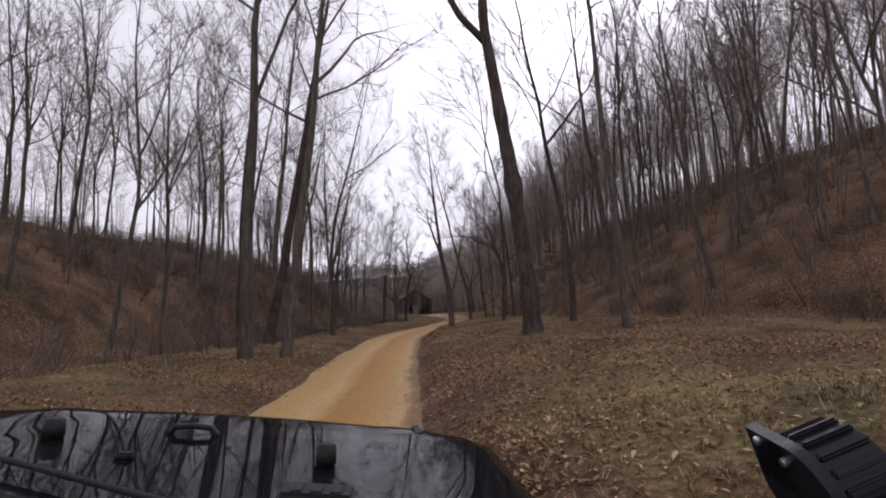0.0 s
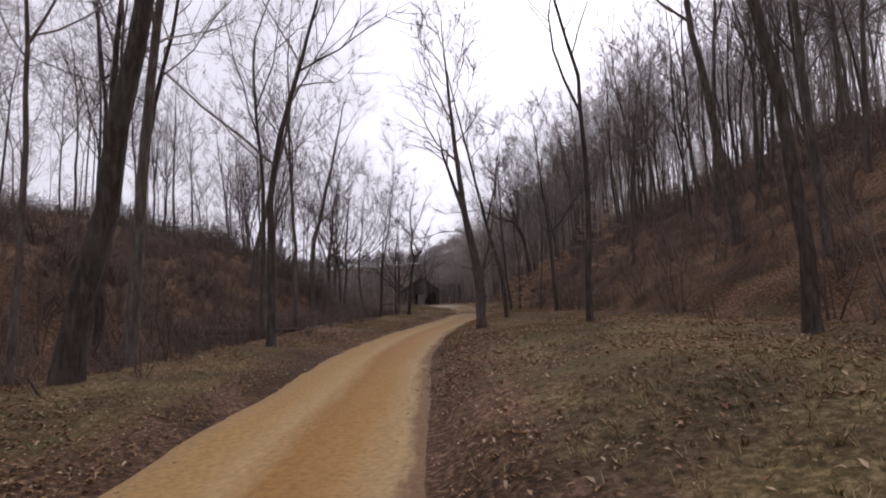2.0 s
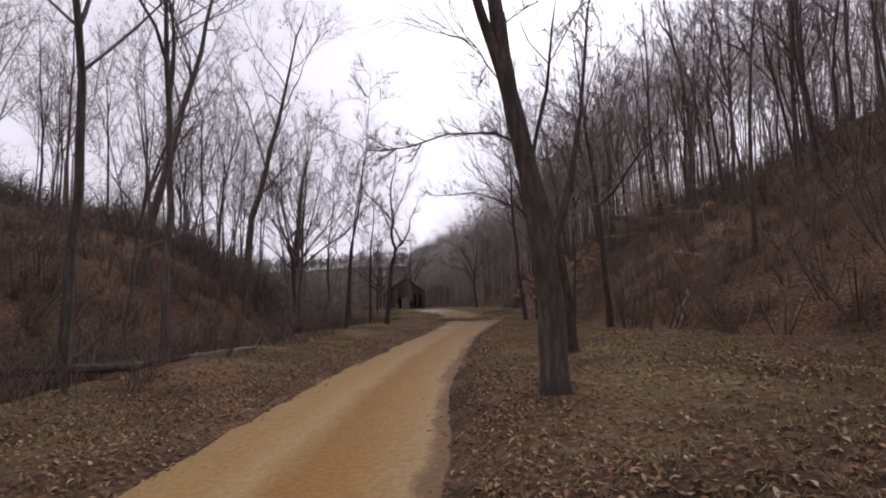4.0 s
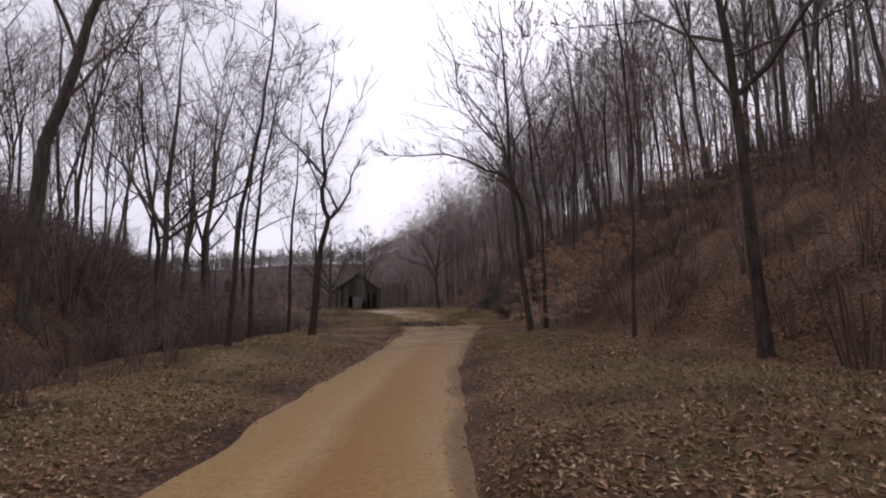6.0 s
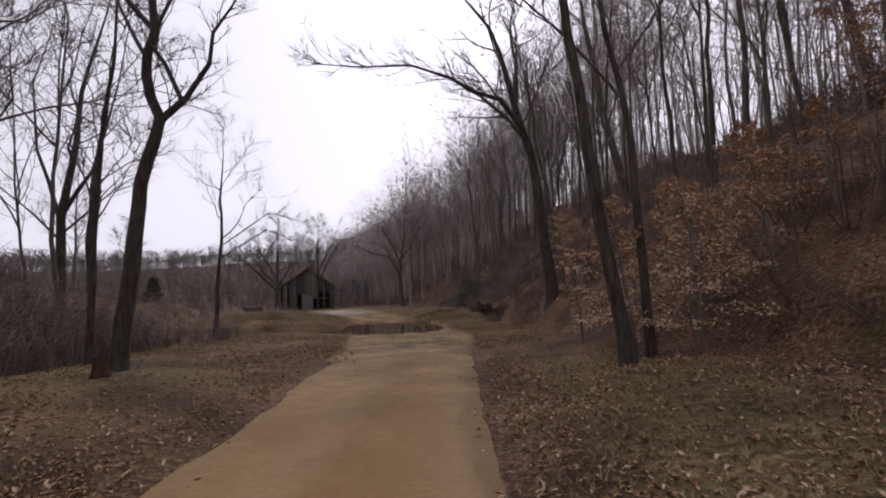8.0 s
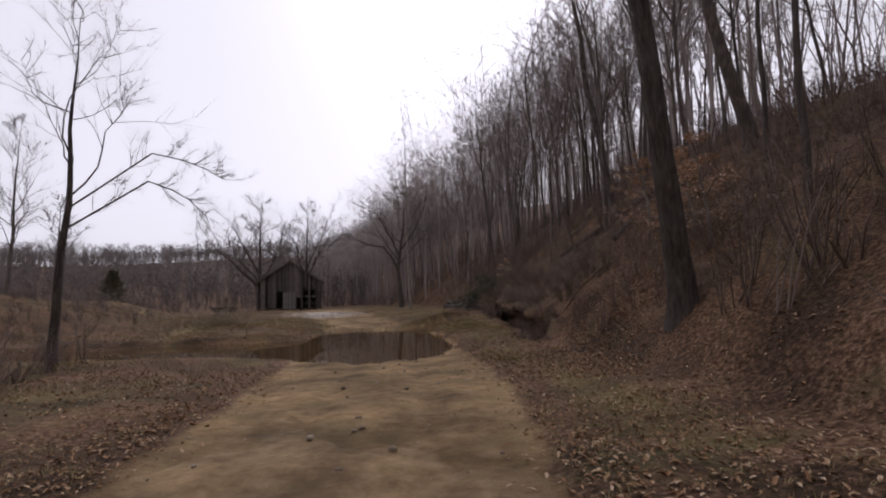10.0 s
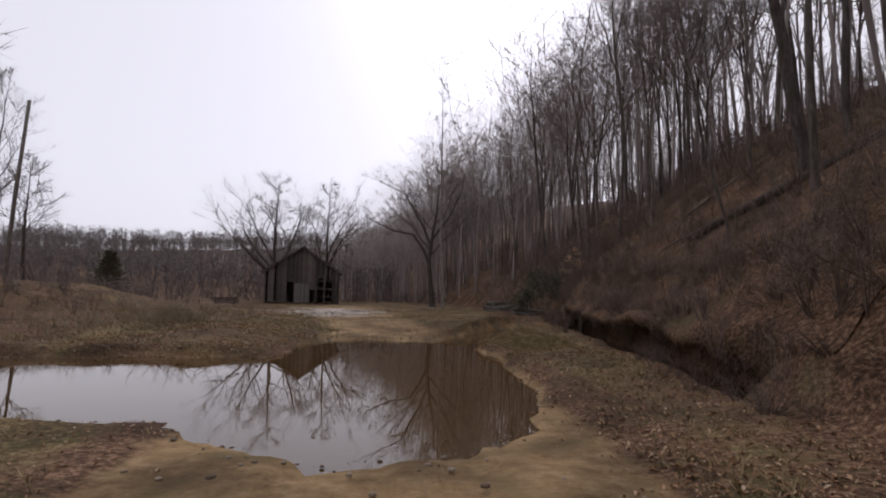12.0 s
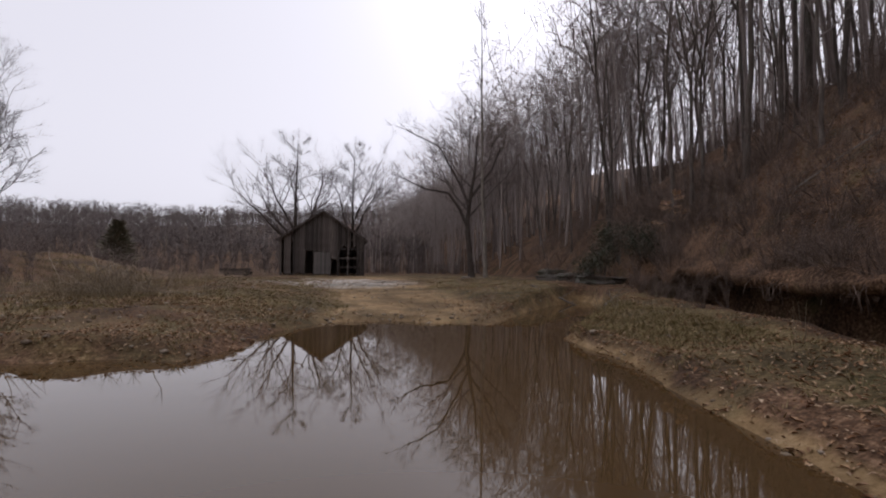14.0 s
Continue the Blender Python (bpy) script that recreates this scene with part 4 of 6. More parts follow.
while placed < 200:
    y = rw.uniform(4, 150)
    if rw.random() < 0.62:
        x = 8.0 + (rw.random() ** 1.2) * 36
        if y > 92 and x < float(ledge_x(y)) + 2.5 or x < float(np.interp(y, [0, 17, 25, 35, 61, 75, 92], [13, 12, 11, 10, 10.5, 11.5, 14])):
            continue
    else:
        y = rw.uniform(2, 72)
        x = -9.5 - (rw.random() ** 1.2) * 34
        if y > 55 and rw.random() < 0.5 or y < 15 and x > -15:
            continue
    if any((x - a) ** 2 + (y - b) ** 2 < 3.4 for a, b in taken):
        continue
    taken.append((x, y))
    spots.append((x, y))
    placed += 1
for _ in range(14):
    spots.append((rw.uniform(10.5, 33), rw.uniform(9, 34)))
for _ in range(12):
    spots.append((rw.uniform(15, 38), rw.uniform(12, 62)))
for _ in range(26):
    spots.append((rw.uniform(-42, -17), rw.uniform(62, 90)))
for _ in range(48):
    y = rw.uniform(104, 172)
    spots.append((float(np.interp(y, [104, 118, 140, 172], [17, 17, 15, 10])) + rw.random() * 20, y))
for _ in range(12):
    spots.append((rw.uniform(12, 21), rw.uniform(57, 74)))
for _ in range(13):
    y = rw.uniform(72.5, 93)
    spots.append((rw.uniform(-32, -15 if y < 84 else -18), y))
spots = [p for p in spots if not (0 < p[0] < 13 and p[1] < 22 or -24 < p[0] < 0 and 44 < p[1] < 72)]
spots.sort(key=lambda p: abs(p[0] - 1.0) + (0.15 * max(0.0, p[1] - 95)))
deep_spots = spots[236:]
for i, (x, y) in enumerate(spots[:236]):
    g = GROWTHS[i % 10]
    m = pose(x, y, land_at(x, y), rw.gauss(0, 2.2), rw.gauss(-1.5 if x > 0 else 2.0, 2.6), rw.uniform(0, 360))
    k = (1.25 if y > 84 else 1.1) * rw.uniform(0.85, 1.15)
    m = m @ Matrix.Diagonal((k * 0.86, k * 0.86, k, 1))
    t = g if i < 10 else copy_thing(g, m)
    t.matrix_basis = m
    tagged(t, "tall slim bare forest tree on the leaf-strewn slope", "tree", "woods on the right-hand hill" if x > 0 else "woods across the creek")


# ---- far woods, brush, leaves: uncountable stuff ----
def swarm(name, protos, x, y, z, turn, size, material, label, category, smooth=False, tilt=None):
    """One mesh of many turned and sized copies of small quad meshes."""
    vs, fs, base = [], [], 0
    which = np.arange(len(x)) % len(protos)
    for k, (pv, pf) in enumerate(protos):
        sel = np.nonzero(which == k)[0]
        if not len(sel):
            continue
        pf = [q for f in pf for q in ((f,) if len(f) == 3 else ((f[0], f[1], f[2]), (f[0], f[2], f[3])))]
        pv, pf = np.asarray(pv, np.float32), np.asarray(pf, np.int64)
        c, s = np.cos(turn[sel])[:, None], np.sin(turn[sel])[:, None]
        px, py, pz = pv[None, :, 0], pv[None, :, 1], pv[None, :, 2]
        if tilt is not None:
            ct, st = np.cos(tilt[sel])[:, None], np.sin(tilt[sel])[:, None]
            px, pz = px * ct + pz * st, pz * ct - px * st
        k2 = size[sel][:, None]
        v = np.stack([(px * c - py * s) * k2 + x[sel][:, None], (px * s + py * c) * k2 + y[sel][:, None], pz * k2 + z[sel][:, None]], -1)
        f = pf[None] + (np.arange(len(sel)) * len(pv))[:, None, None] + base
        vs.append(v.reshape(-1, 3))
        fs.append(f.reshape(-1, pf.shape[1]))
        base += len(sel) * len(pv)
    ob = quick(name, np.concatenate(vs), np.concatenate(fs), material, smooth)
    return tagged(ob, label, category, kind="stuff")


def low_tree(seed, h, limbs=6, twigs=5, r=0.08, thick=1.0, split=0.36):
    """A bare tree in few faces: a trunk that parts into leaders, each with limbs and twigs."""
    rnd = random.Random(seed)
    V, F = [], []
    fork = Vector((rnd.gauss(0, 0.25), rnd.gauss(0, 0.25), h * split * rnd.uniform(0.85, 1.15)))
    tube(V, F, [Vector((0, 0, -0.6)), fork], [r, r * 0.75], 4)
    a = rnd.uniform(0, 6.3)
    for j in range(3):
        a += 2.1 + rnd.gauss(0, 0.3)
        out = rnd.uniform(0.03, 0.2) * h
        top = Vector((fork.x + math.cos(a) * out, fork.y + math.sin(a) * out, h * rnd.uniform(0.82, 1.0)))
        mid = fork.lerp(top, 0.45) + Vector((math.cos(a), math.sin(a), 0)) * out * 0.25
        tube(V, F, [fork, mid, top], [r * 0.6, r * 0.36, 0.01], 3, True)
        for _ in range(limbs):
            s = rnd.uniform(0.08, 0.95)
            p = fork.lerp(mid, s / 0.45) if s < 0.45 else mid.lerp(top, (s - 0.45) / 0.55)
            b, ln = rnd.uniform(0, 6.3), h * 0.26 * rnd.uniform(0.5, 1.0) * (1.25 - s * 0.8)
            e = p + Vector((math.cos(b) * 0.8, math.sin(b) * 0.8, rnd.uniform(0.3, 0.9))).normalized() * ln
            tube(V, F, [p, e], [max(r * 0.3 * (1.2 - s), 0.02 * thick), 0.008], 3, True)
            for _ in range(twigs):
                q = p.lerp(e, rnd.uniform(0.25, 1.0))
                c = rnd.uniform(0, 6.3)
                w = Vector((math.cos(c) * 0.8, math.sin(c) * 0.8, rnd.uniform(0.0, 1.0))).normalized() * ln * rnd.uniform(0.3, 0.7)
                tube(V, F, [q, q + w], [0.010 * thick, 0.004], 3, True)
    return V, F


rs = np.random.RandomState(7)
LOW = [low_tree(200 + k, h, 8, 7, 0.08, 1.4) for k, h in enumerate((17, 20, 15, 22, 18, 21))]
RIDGE = [low_tree(330 + k, h, 5, 2, 0.13, 7.0, 0.15) for k, h in enumerate((14, 17, 12, 16))]
SKYLINE = [low_tree(350 + k, h, 5, 3, 0.14, 4.0, 0.3) for k, h in enumerate((13, 15, 11, 14))]
SPARSE = [low_tree(300 + k, h, 5, 4, 0.12, 1.8, 0.25) for k, h in enumerate((17, 20, 15, 22))]
# the hill's deeper woods and the woods round the barn field
fx, fy = rs.uniform(4, 90, 3600), rs.uniform(-10, 300, 3600)
near = np.interp(fy, [-10, 60, 90, 118, 135, 160, 200, 300], [33, 36, 29, 24, 17, 10, -3, -15])
fx, fy = fx[fx > near], fy[fx > near]
order = np.argsort((fx - 5) * 0.8 + np.abs(fy - 85) * 0.2 + rs.uniform(0, 50, len(fx)))[:320]
fx, fy = fx[order], fy[order]
dx_, dy_ = np.array([p[0] for p in deep_spots]), np.array([p[1] for p in deep_spots])
swarm("deep_woods", LOW, dx_, dy_, land(dx_, dy_), rs.uniform(0, 6.3, len(dx_)), rs.uniform(0.9, 1.3, len(dx_)), HAZED_BARK, "tall bare trees standing deeper in the woods", "woods", tilt=rs.normal(0, 0.06, len(dx_)))
swarm("hillside_woods", LOW, fx, fy, land(fx, fy), rs.uniform(0, 6.3, len(fx)), rs.uniform(0.85, 1.15, len(fx)) * np.where((fy > 96) & (fy < 200), 1.6, 1.15), HAZED_BARK, "dense grey-brown bare woods covering the hillside", "woods", tilt=rs.normal(0, 0.06, len(fx)))
hx_, hy_ = rs.uniform(24, 78, 470), rs.uniform(-5, 190, 470)
keep = hx_ > np.interp(hy_, [0, 60, 90, 130, 190], [34, 32, 26, 24, 18])
hx_, hy_ = hx_[keep], hy_[keep]
swarm("crest_woods", SPARSE, hx_, hy_, land(hx_, hy_), rs.uniform(0, 6.3, len(hx_)), rs.uniform(0.8, 1.25, len(hx_)), HAZED_BARK, "grey-brown bare woods along the crest of the hill", "woods", tilt=rs.normal(0, 0.06, len(hx_)))
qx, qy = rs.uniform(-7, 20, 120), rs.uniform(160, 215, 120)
swarm("barn_woods", LOW, qx, qy, land(qx, qy), rs.uniform(0, 6.3, 120), rs.uniform(0.7, 1.05, 120), HAZED_BARK, "bare grey woods standing behind the barn", "woods")
lx, ly = rs.uniform(-80, -22, 900), rs.uniform(-10, 125, 900)
keep = (lx < np.interp(ly, [0, 60, 95], [-30, -30, -40]))
lx, ly = lx[keep][:150], ly[keep][:150]
swarm("creekside_woods", LOW, lx, ly, land(lx, ly), rs.uniform(0, 6.3, len(lx)), rs.uniform(0.75, 1.1, len(lx)), HAZED_BARK, "bare woods on the low hill across the creek", "woods")
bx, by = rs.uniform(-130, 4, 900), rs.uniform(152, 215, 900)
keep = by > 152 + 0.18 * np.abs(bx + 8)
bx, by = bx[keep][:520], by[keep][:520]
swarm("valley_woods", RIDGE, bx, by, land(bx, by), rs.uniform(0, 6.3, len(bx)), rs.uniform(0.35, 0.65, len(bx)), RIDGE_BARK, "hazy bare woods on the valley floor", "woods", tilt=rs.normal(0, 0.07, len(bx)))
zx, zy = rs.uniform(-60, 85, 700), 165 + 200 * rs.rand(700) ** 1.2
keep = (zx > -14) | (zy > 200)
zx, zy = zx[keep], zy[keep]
swarm("back_hill_woods", SPARSE, zx, zy, land(zx, zy), rs.uniform(0, 6.3, len(zx)), rs.uniform(0.7, 1.1, len(zx)) * np.where(zx < -10, 0.6, 1.0), HAZED_BARK, "bare grey woods on the hill that closes the valley", "woods", tilt=rs.normal(0, 0.06, len(zx)))
an, ra = rs.uniform(-1.2, 0.33, 2500), 150 + 215 * rs.rand(2500) ** 0.85
rx_, ry_ = -10 + ra * np.sin(an), 60 + ra * np.cos(an)
keep = (rx_ < -45) | (ry_ > 215)
rx_, ry_ = rx_[keep], ry_[keep]
an, ra = rs.uniform(-1.0, 0.33, 1100), rs.uniform(275, 350, 1100)
kx_, ky_ = -10 + ra * np.sin(an), 60 + ra * np.cos(an)
swarm("skyline_woods", SKYLINE, kx_, ky_, land(kx_, ky_), rs.uniform(0, 6.3, len(kx_)), rs.uniform(0.7, 1.0, len(kx_)), RIDGE_BARK, "slender bare trees on the skyline of the far ridge", "woods", tilt=rs.normal(0, 0.04, len(kx_)))
swarm("ridge_woods", RIDGE, rx_, ry_, land(rx_, ry_), rs.uniform(0, 6.3, len(rx_)), rs.uniform(0.6, 0.9, len(rx_)), RIDGE_BARK, "grey bare woods along the far ridge", "woods", tilt=rs.normal(0, 0.05, len(rx_)))


def shrub(seed, stems, h, spread, thick=1.0, twigs=3):
    rnd = random.Random(seed)
    V, F = [], []
    for _ in range(stems):
        a, s = rnd.uniform(0, 6.3), rnd.uniform(0.1, spread)
        p0 = Vector((math.cos(a) * 0.12, math.sin(a) * 0.12, -0.1))
        hh = h * rnd.uniform(0.5, 1.0)
        p2 = Vector((math.cos(a) * s, math.sin(a) * s, hh))
        p1 = p0.lerp(p2, 0.5) + Vector((rnd.gauss(0, 0.1), rnd.gauss(0, 0.1), 0.1 * hh))
        tube(V, F, [p0, p1, p2], [0.017 * thick, 0.012 * thick, 0.005], 3, True)
        for _ in range(twigs):
            q = p1.lerp(p2, rnd.uniform(-0.3, 0.9))
            b = rnd.uniform(0, 6.3)
            tube(V, F, [q, q + Vector((math.cos(b) * 0.6, math.sin(b) * 0.6, rnd.uniform(-0.15, 0.8))).normalized() * hh * rnd.uniform(0.2, 0.5)], [0.008 * thick, 0.004], 3, True)
    return V, F


SHRUBS = [shrub(400 + k, 7, h, sp) for k, (h, sp) in enumerate(((2.6, 0.9), (1.8, 1.0), (3.4, 0.9), (1.4, 0.9), (2.2, 1.2)))]
THICKET = [shrub(420 + k, 12, h, sp, 1.3, 4) for k, (h, sp) in enumerate(((3.0, 2.0), (2.4, 2.3), (3.4, 1.8), (2.6, 2.4)))]
FIELD = [shrub(440 + k, 9, h, sp, 1.7, 5) for k, (h, sp) in enumerate(((2.6, 1.7), (2.0, 1.9), (3.4, 1.6)))]
sx, sy = rs.uniform(5, 36, 2700), rs.uniform(2, 150, 2700)
keep = sx > np.interp(sy, [0, 17, 25, 35, 61, 75, 92, 150], [13, 10.5, 8.0, 6.5, 6.8, 9.0, 11.5, 14.0])
keep &= ~((sy > 84) & (sy < 118) & (sx < ledge_x(sy) + 0.6))
keep &= rs.rand(len(sx)) < np.where(sx < 20, 1.0, 0.6)
keep &= rs.rand(len(sx)) < np.where((sy > 56) & (sy < 80) & (sx < 10), 0.45, 1.0)
sx, sy = sx[keep], sy[keep]
swarm("hillside_brush", SHRUBS, sx, sy, land(sx, sy), rs.uniform(0, 6.3, len(sx)), rs.uniform(0.6, 1.25, len(sx)) * np.where((sy > 76) & (sy < 112), 0.55, 1.0), BRUSH, "tangled brown leafless brush on the slope", "brush", tilt=rs.normal(0, 0.3, len(sx)))
tx, ty = rs.uniform(-34, -6.5, 1800), np.concatenate([rs.uniform(0, 150, 1500), rs.uniform(40, 88, 300)])
keep = tx < np.interp(ty, [0, 30, 60, 80, 92, 105, 150], [-7.2, -7.2, -7.2, -9.0, -17.0, -15.0, -22.0])
keep &= rs.rand(len(tx)) < np.where(ty > 84, 0.5, 1.0)
keep &= rs.rand(len(tx)) < 0.85
tx, ty = tx[keep], ty[keep]
swarm("creekside_brush", SHRUBS, tx, ty, land(tx, ty), rs.uniform(0, 6.3, len(tx)), rs.uniform(0.35, 0.8, len(tx)) * np.where(ty > 86, 0.6, 1.0), BRUSH, "tangled brown leafless brush along the creek", "brush", tilt=rs.normal(0, 0.3, len(tx)))

ux, uy = rs.uniform(9.5, 25, 1500), rs.uniform(76, 114, 1500)
keep = (ux > ledge_x(uy) + 0.5) | (uy < 86)
ux, uy = ux[keep], uy[keep]
swarm("bank_scrub", SHRUBS, ux, uy, land(ux, uy), rs.uniform(0, 6.3, len(ux)), rs.uniform(0.2, 0.65, len(ux)), BRUSH, "low brown scrub clinging to the steep bank", "brush", tilt=rs.normal(0, 0.5, len(ux)))
ux = np.concatenate([rs.uniform(7.5, 26, 1000), rs.uniform(-28, -9.5, 800)])
uy = np.concatenate([rs.uniform(36, 80, 1000), rs.uniform(4, 46, 800)])
keep = (ux > np.interp(uy, [36, 61, 75, 80], [7.2, 7.6, 9.5, 10.5])) | (ux < 0)
ux, uy = ux[keep], uy[keep]
swarm("slope_scrub", SHRUBS, ux, uy, land(ux, uy), rs.uniform(0, 6.3, len(ux)), rs.uniform(0.2, 0.65, len(ux)), BRUSH, "low brown scrub covering the wooded slopes", "brush", tilt=rs.normal(0, 0.5, len(ux)))
vx, vy = rs.uniform(-95, 20, 1500), rs.uniform(45, 200, 1500)
keep = (vy > 152 + 0.1 * np.abs(vx)) | (vx < np.interp(vy, [45, 84, 88, 100, 150], [-34, -34, -32, -30, -28]))
vx, vy = vx[keep], vy[keep]
swarm("field_brush", FIELD, vx, vy, land(vx, vy), rs.uniform(0, 6.3, len(vx)), rs.uniform(0.5, 1.0, len(vx)), SCRUB, "brown winter brush filling the old field", "brush", tilt=rs.normal(0, 0.3, len(vx)))

vx = np.concatenate([rs.uniform(-44, -9.5, 700), rs.uniform(-60, -13, 380)])
vy = np.concatenate([rs.uniform(58, 86, 700), rs.uniform(101, 152, 380)])
keep = (pond(vx, vy) > 1.4) & ((vy > 95) | (vx < np.interp(vy, [58, 76, 86], [-8.5, -9.5, -14.0]))) & ((vy < 95) | (vx < np.interp(vy, [101, 125, 152], [-13, -20, -26])))
vx, vy = vx[keep], vy[keep]
swarm("flat_brush", FIELD, vx, vy, land(vx, vy), rs.uniform(0, 6.3, len(vx)), rs.uniform(0.5, 1.0, len(vx)) * np.where(vy > 95, 0.68, 1.3), SCRUB, "grey-brown leafless brush over the creek flat", "brush", tilt=rs.normal(0, 0.3, len(vx)))

vx, vy = rs.uniform(-17, -5, 520), rs.uniform(58, 85, 520)
keep = (pond(vx, vy) > 1.35) & (vx < np.interp(vy, [58, 66, 76, 85], [-8.6, -7.4, -6.3, -7.5]) + 0.6 * vnoise(vx * 0, vy, 3, 2))
vx, vy = vx[keep], vy[keep]
swarm("verge_brush", SHRUBS, vx, vy, land(vx, vy), rs.uniform(0, 6.3, len(vx)), rs.uniform(0.3, 0.85, len(vx)), SCRUB, "fine grey-brown brush between lane and creek", "brush", tilt=rs.normal(0, 0.35, len(vx)))

# thickets: along the creek, on the hill's crest and over the ledge
wx_, wy_ = rs.uniform(-24, -6.6, 1000), rs.uniform(24, 88, 1000)
wd_ = np.interp(wy_, [24, 60, 76, 88], [-7.6, -7.2, -8.2, -14.0]) + 1.2 * vnoise(wx_ * 0, wy_, 4, 1) - wx_
keep = wd_ > 0
wx_, wy_, wd_ = wx_[keep], wy_[keep], wd_[keep]
swarm("creekside_thicket", THICKET, wx_, wy_, land(wx_, wy_), rs.uniform(0, 6.3, len(wx_)), rs.uniform(0.4, 0.8, len(wx_)) * (0.25 + 0.75 * smooth01(wd_, 0, 4.5)), BRUSH, "dense brown leafless thicket along the creek", "brush", tilt=rs.normal(0, 0.4, len(wx_)))
cx_, cy_ = rs.uniform(17, 60, 480), rs.uniform(40, 190, 480)
swarm("crest_thicket", FIELD, cx_, cy_, land(cx_, cy_), rs.uniform(0, 6.3, len(cx_)), rs.uniform(0.6, 1.2, len(cx_)), BRUSH, "brown undergrowth along the crest of the hill", "brush", tilt=rs.normal(0, 0.25, len(cx_)))
oy_ = np.concatenate([rs.uniform(84, 112, 230), rs.uniform(106, 124, 130), rs.uniform(84, 91, 60), rs.uniform(100, 111, 26)])
ox_ = ledge_x(oy_) + np.concatenate([rs.uniform(-0.1, 2.2, 230), rs.uniform(-0.2, 4.5, 130), rs.uniform(-1.1, 0.2, 60), rs.uniform(-1.0, -0.2, 26)])
swarm("ledge_thicket", THICKET, ox_, oy_, np.maximum(land(ox_, oy_), np.where(ox_ > ledge_x(oy_) - 0.05, 0.6, -1.0)), rs.uniform(0, 6.3, len(ox_)), np.concatenate([rs.uniform(0.18, 0.46, 230), rs.uniform(0.4, 0.8, 130), rs.uniform(0.09, 0.24, 60), rs.uniform(0.25, 0.45, 26)]), BRUSH, "dark matted brush hanging over the creek ledge", "brush", tilt=rs.normal(-0.3, 0.5, len(ox_)))

# fallen leaves
LEAVES = []
for k in range(4):
    rnd = random.Random(500 + k)
    c = rnd.uniform(0.2, 0.5)
    j = [rnd.uniform(0.75, 1.2) for _ in range(4)]
    LEAVES.append(([(-0.06, 0, 0.004), (-0.02 * j[0], -0.025 * j[1], 0.09 * c), (0.032 * j[2], -0.018 * j[3], 0.05 * c), (0.066, 0.004, 0.01), (0.028 * j[1], 0.021 * j[0], 0.08 * c), (-0.022 * j[3], 0.024 * j[2], 0.05 * c)], [(0, 1, 2, 3), (0, 3, 4, 5)]))
nl = 640000
ex = np.concatenate([rs.uniform(-13, 22, 105000), rs.uniform(-9, 9, 110000), rs.uniform(3.5, 13, 70000), rs.uniform(-22, 8, 45000), rs.uniform(9, 24, 75000), rs.uniform(-9, 8, 25000), rs.uniform(-7.5, 9.5, 120000), rs.uniform(-6.5, 5, 90000)])
ey = np.concatenate([rs.uniform(3, 136, 105000), rs.uniform(1, 62, 110000), rs.uniform(76, 108, 70000), rs.uniform(92, 128, 45000), rs.uniform(78, 116, 75000), rs.uniform(94, 104, 25000), rs.uniform(1, 82, 120000), rs.uniform(1, 76, 90000)])
eu = np.abs(ex - road_x(ey)) - road_half(ey)
keep = ((eu > -0.15) | (ey > 99) | ((eu > -0.55) & (rs.rand(nl) < 0.5))) & (pond(ex, ey) > 1.0) & (rs.rand(nl) < np.where(eu < 0.2, 0.3, 1.0) * np.clip(0.55 + 0.7 * vnoise(ex, ey, 2.2, 2), 0.12, 1))
keep[-90000:] &= rs.rand(90000) < np.exp(-(((eu[-90000:] - 0.7) / 0.7) ** 2))
keep &= (rs.rand(nl) < np.where((ey > 87) & (ex > 6.5) & (ex < ledge_x(ey)), 0.55, 1.0))
keep &= ~((ey > 84) & (np.abs(ex - ledge_x(ey)) < 0.5)) & ((ex < 15) | (ey > 60))
ex, ey = ex[keep], ey[keep]
swarm("leaf_litter", LEAVES, ex, ey, land(ex, ey) + 0.012, rs.uniform(0, 6.3, len(ex)), (0.25 + 0.75 * rs.rand(len(ex)) ** 2.2) * np.where(ey > 66, 1.0, 0.9), LEAF, "curled dry brown leaves scattered over the ground", "leaves", tilt=rs.normal(0, 0.26, len(ex)))

# grass of the verges
TUFTS = []
for k in range(5):
    rnd = random.Random(600 + k)
    V, F = [], []
    for _ in range(7):
        a, b, hh, w = rnd.uniform(0, 6.3), rnd.uniform(0.03, 0.10), rnd.uniform(0.03, 0.085), 0.006
        p, q = Vector((math.cos(a) * 0.05, math.sin(a) * 0.05, -0.01)), Vector((math.cos(a) * (0.05 + b), math.sin(a) * (0.05 + b), hh))
        s = Vector((-math.sin(a), math.cos(a), 0)) * w
        i = len(V)
        V += [p - s, p + s, q + s * 0.3, q - s * 0.3]
        F.append((i, i + 1, i + 2, i + 3))
    TUFTS.append((V, F))
ng = 120000
gx = np.concatenate([rs.uniform(-7, 9, 50000), rs.uniform(-9, 14, ng - 83000), rs.uniform(6.0, 11.5, 16000), rs.uniform(-26, 8, 17000)])
gy = np.concatenate([rs.uniform(1, 74, 50000), rs.uniform(3, 125, ng - 83000), rs.uniform(80, 106, 16000), rs.uniform(95, 128, 17000)])
gu = np.abs(gx - road_x(gy)) - road_half(gy) + np.where(gy > 94, 2.0 * vnoise(gx, gy, 2.5, 3) - 1.0 * np.exp(-(((gx + 3.5) / 6.0) ** 2 + ((gy - 121) / 7.0) ** 2)), 0)
keep = (gu > 0.25) & (pond(gx, gy) > 1.15) & (rs.rand(ng) < np.clip(0.45 + 0.9 * vnoise(gx, gy, 3.0, 1), 0.05, 1))
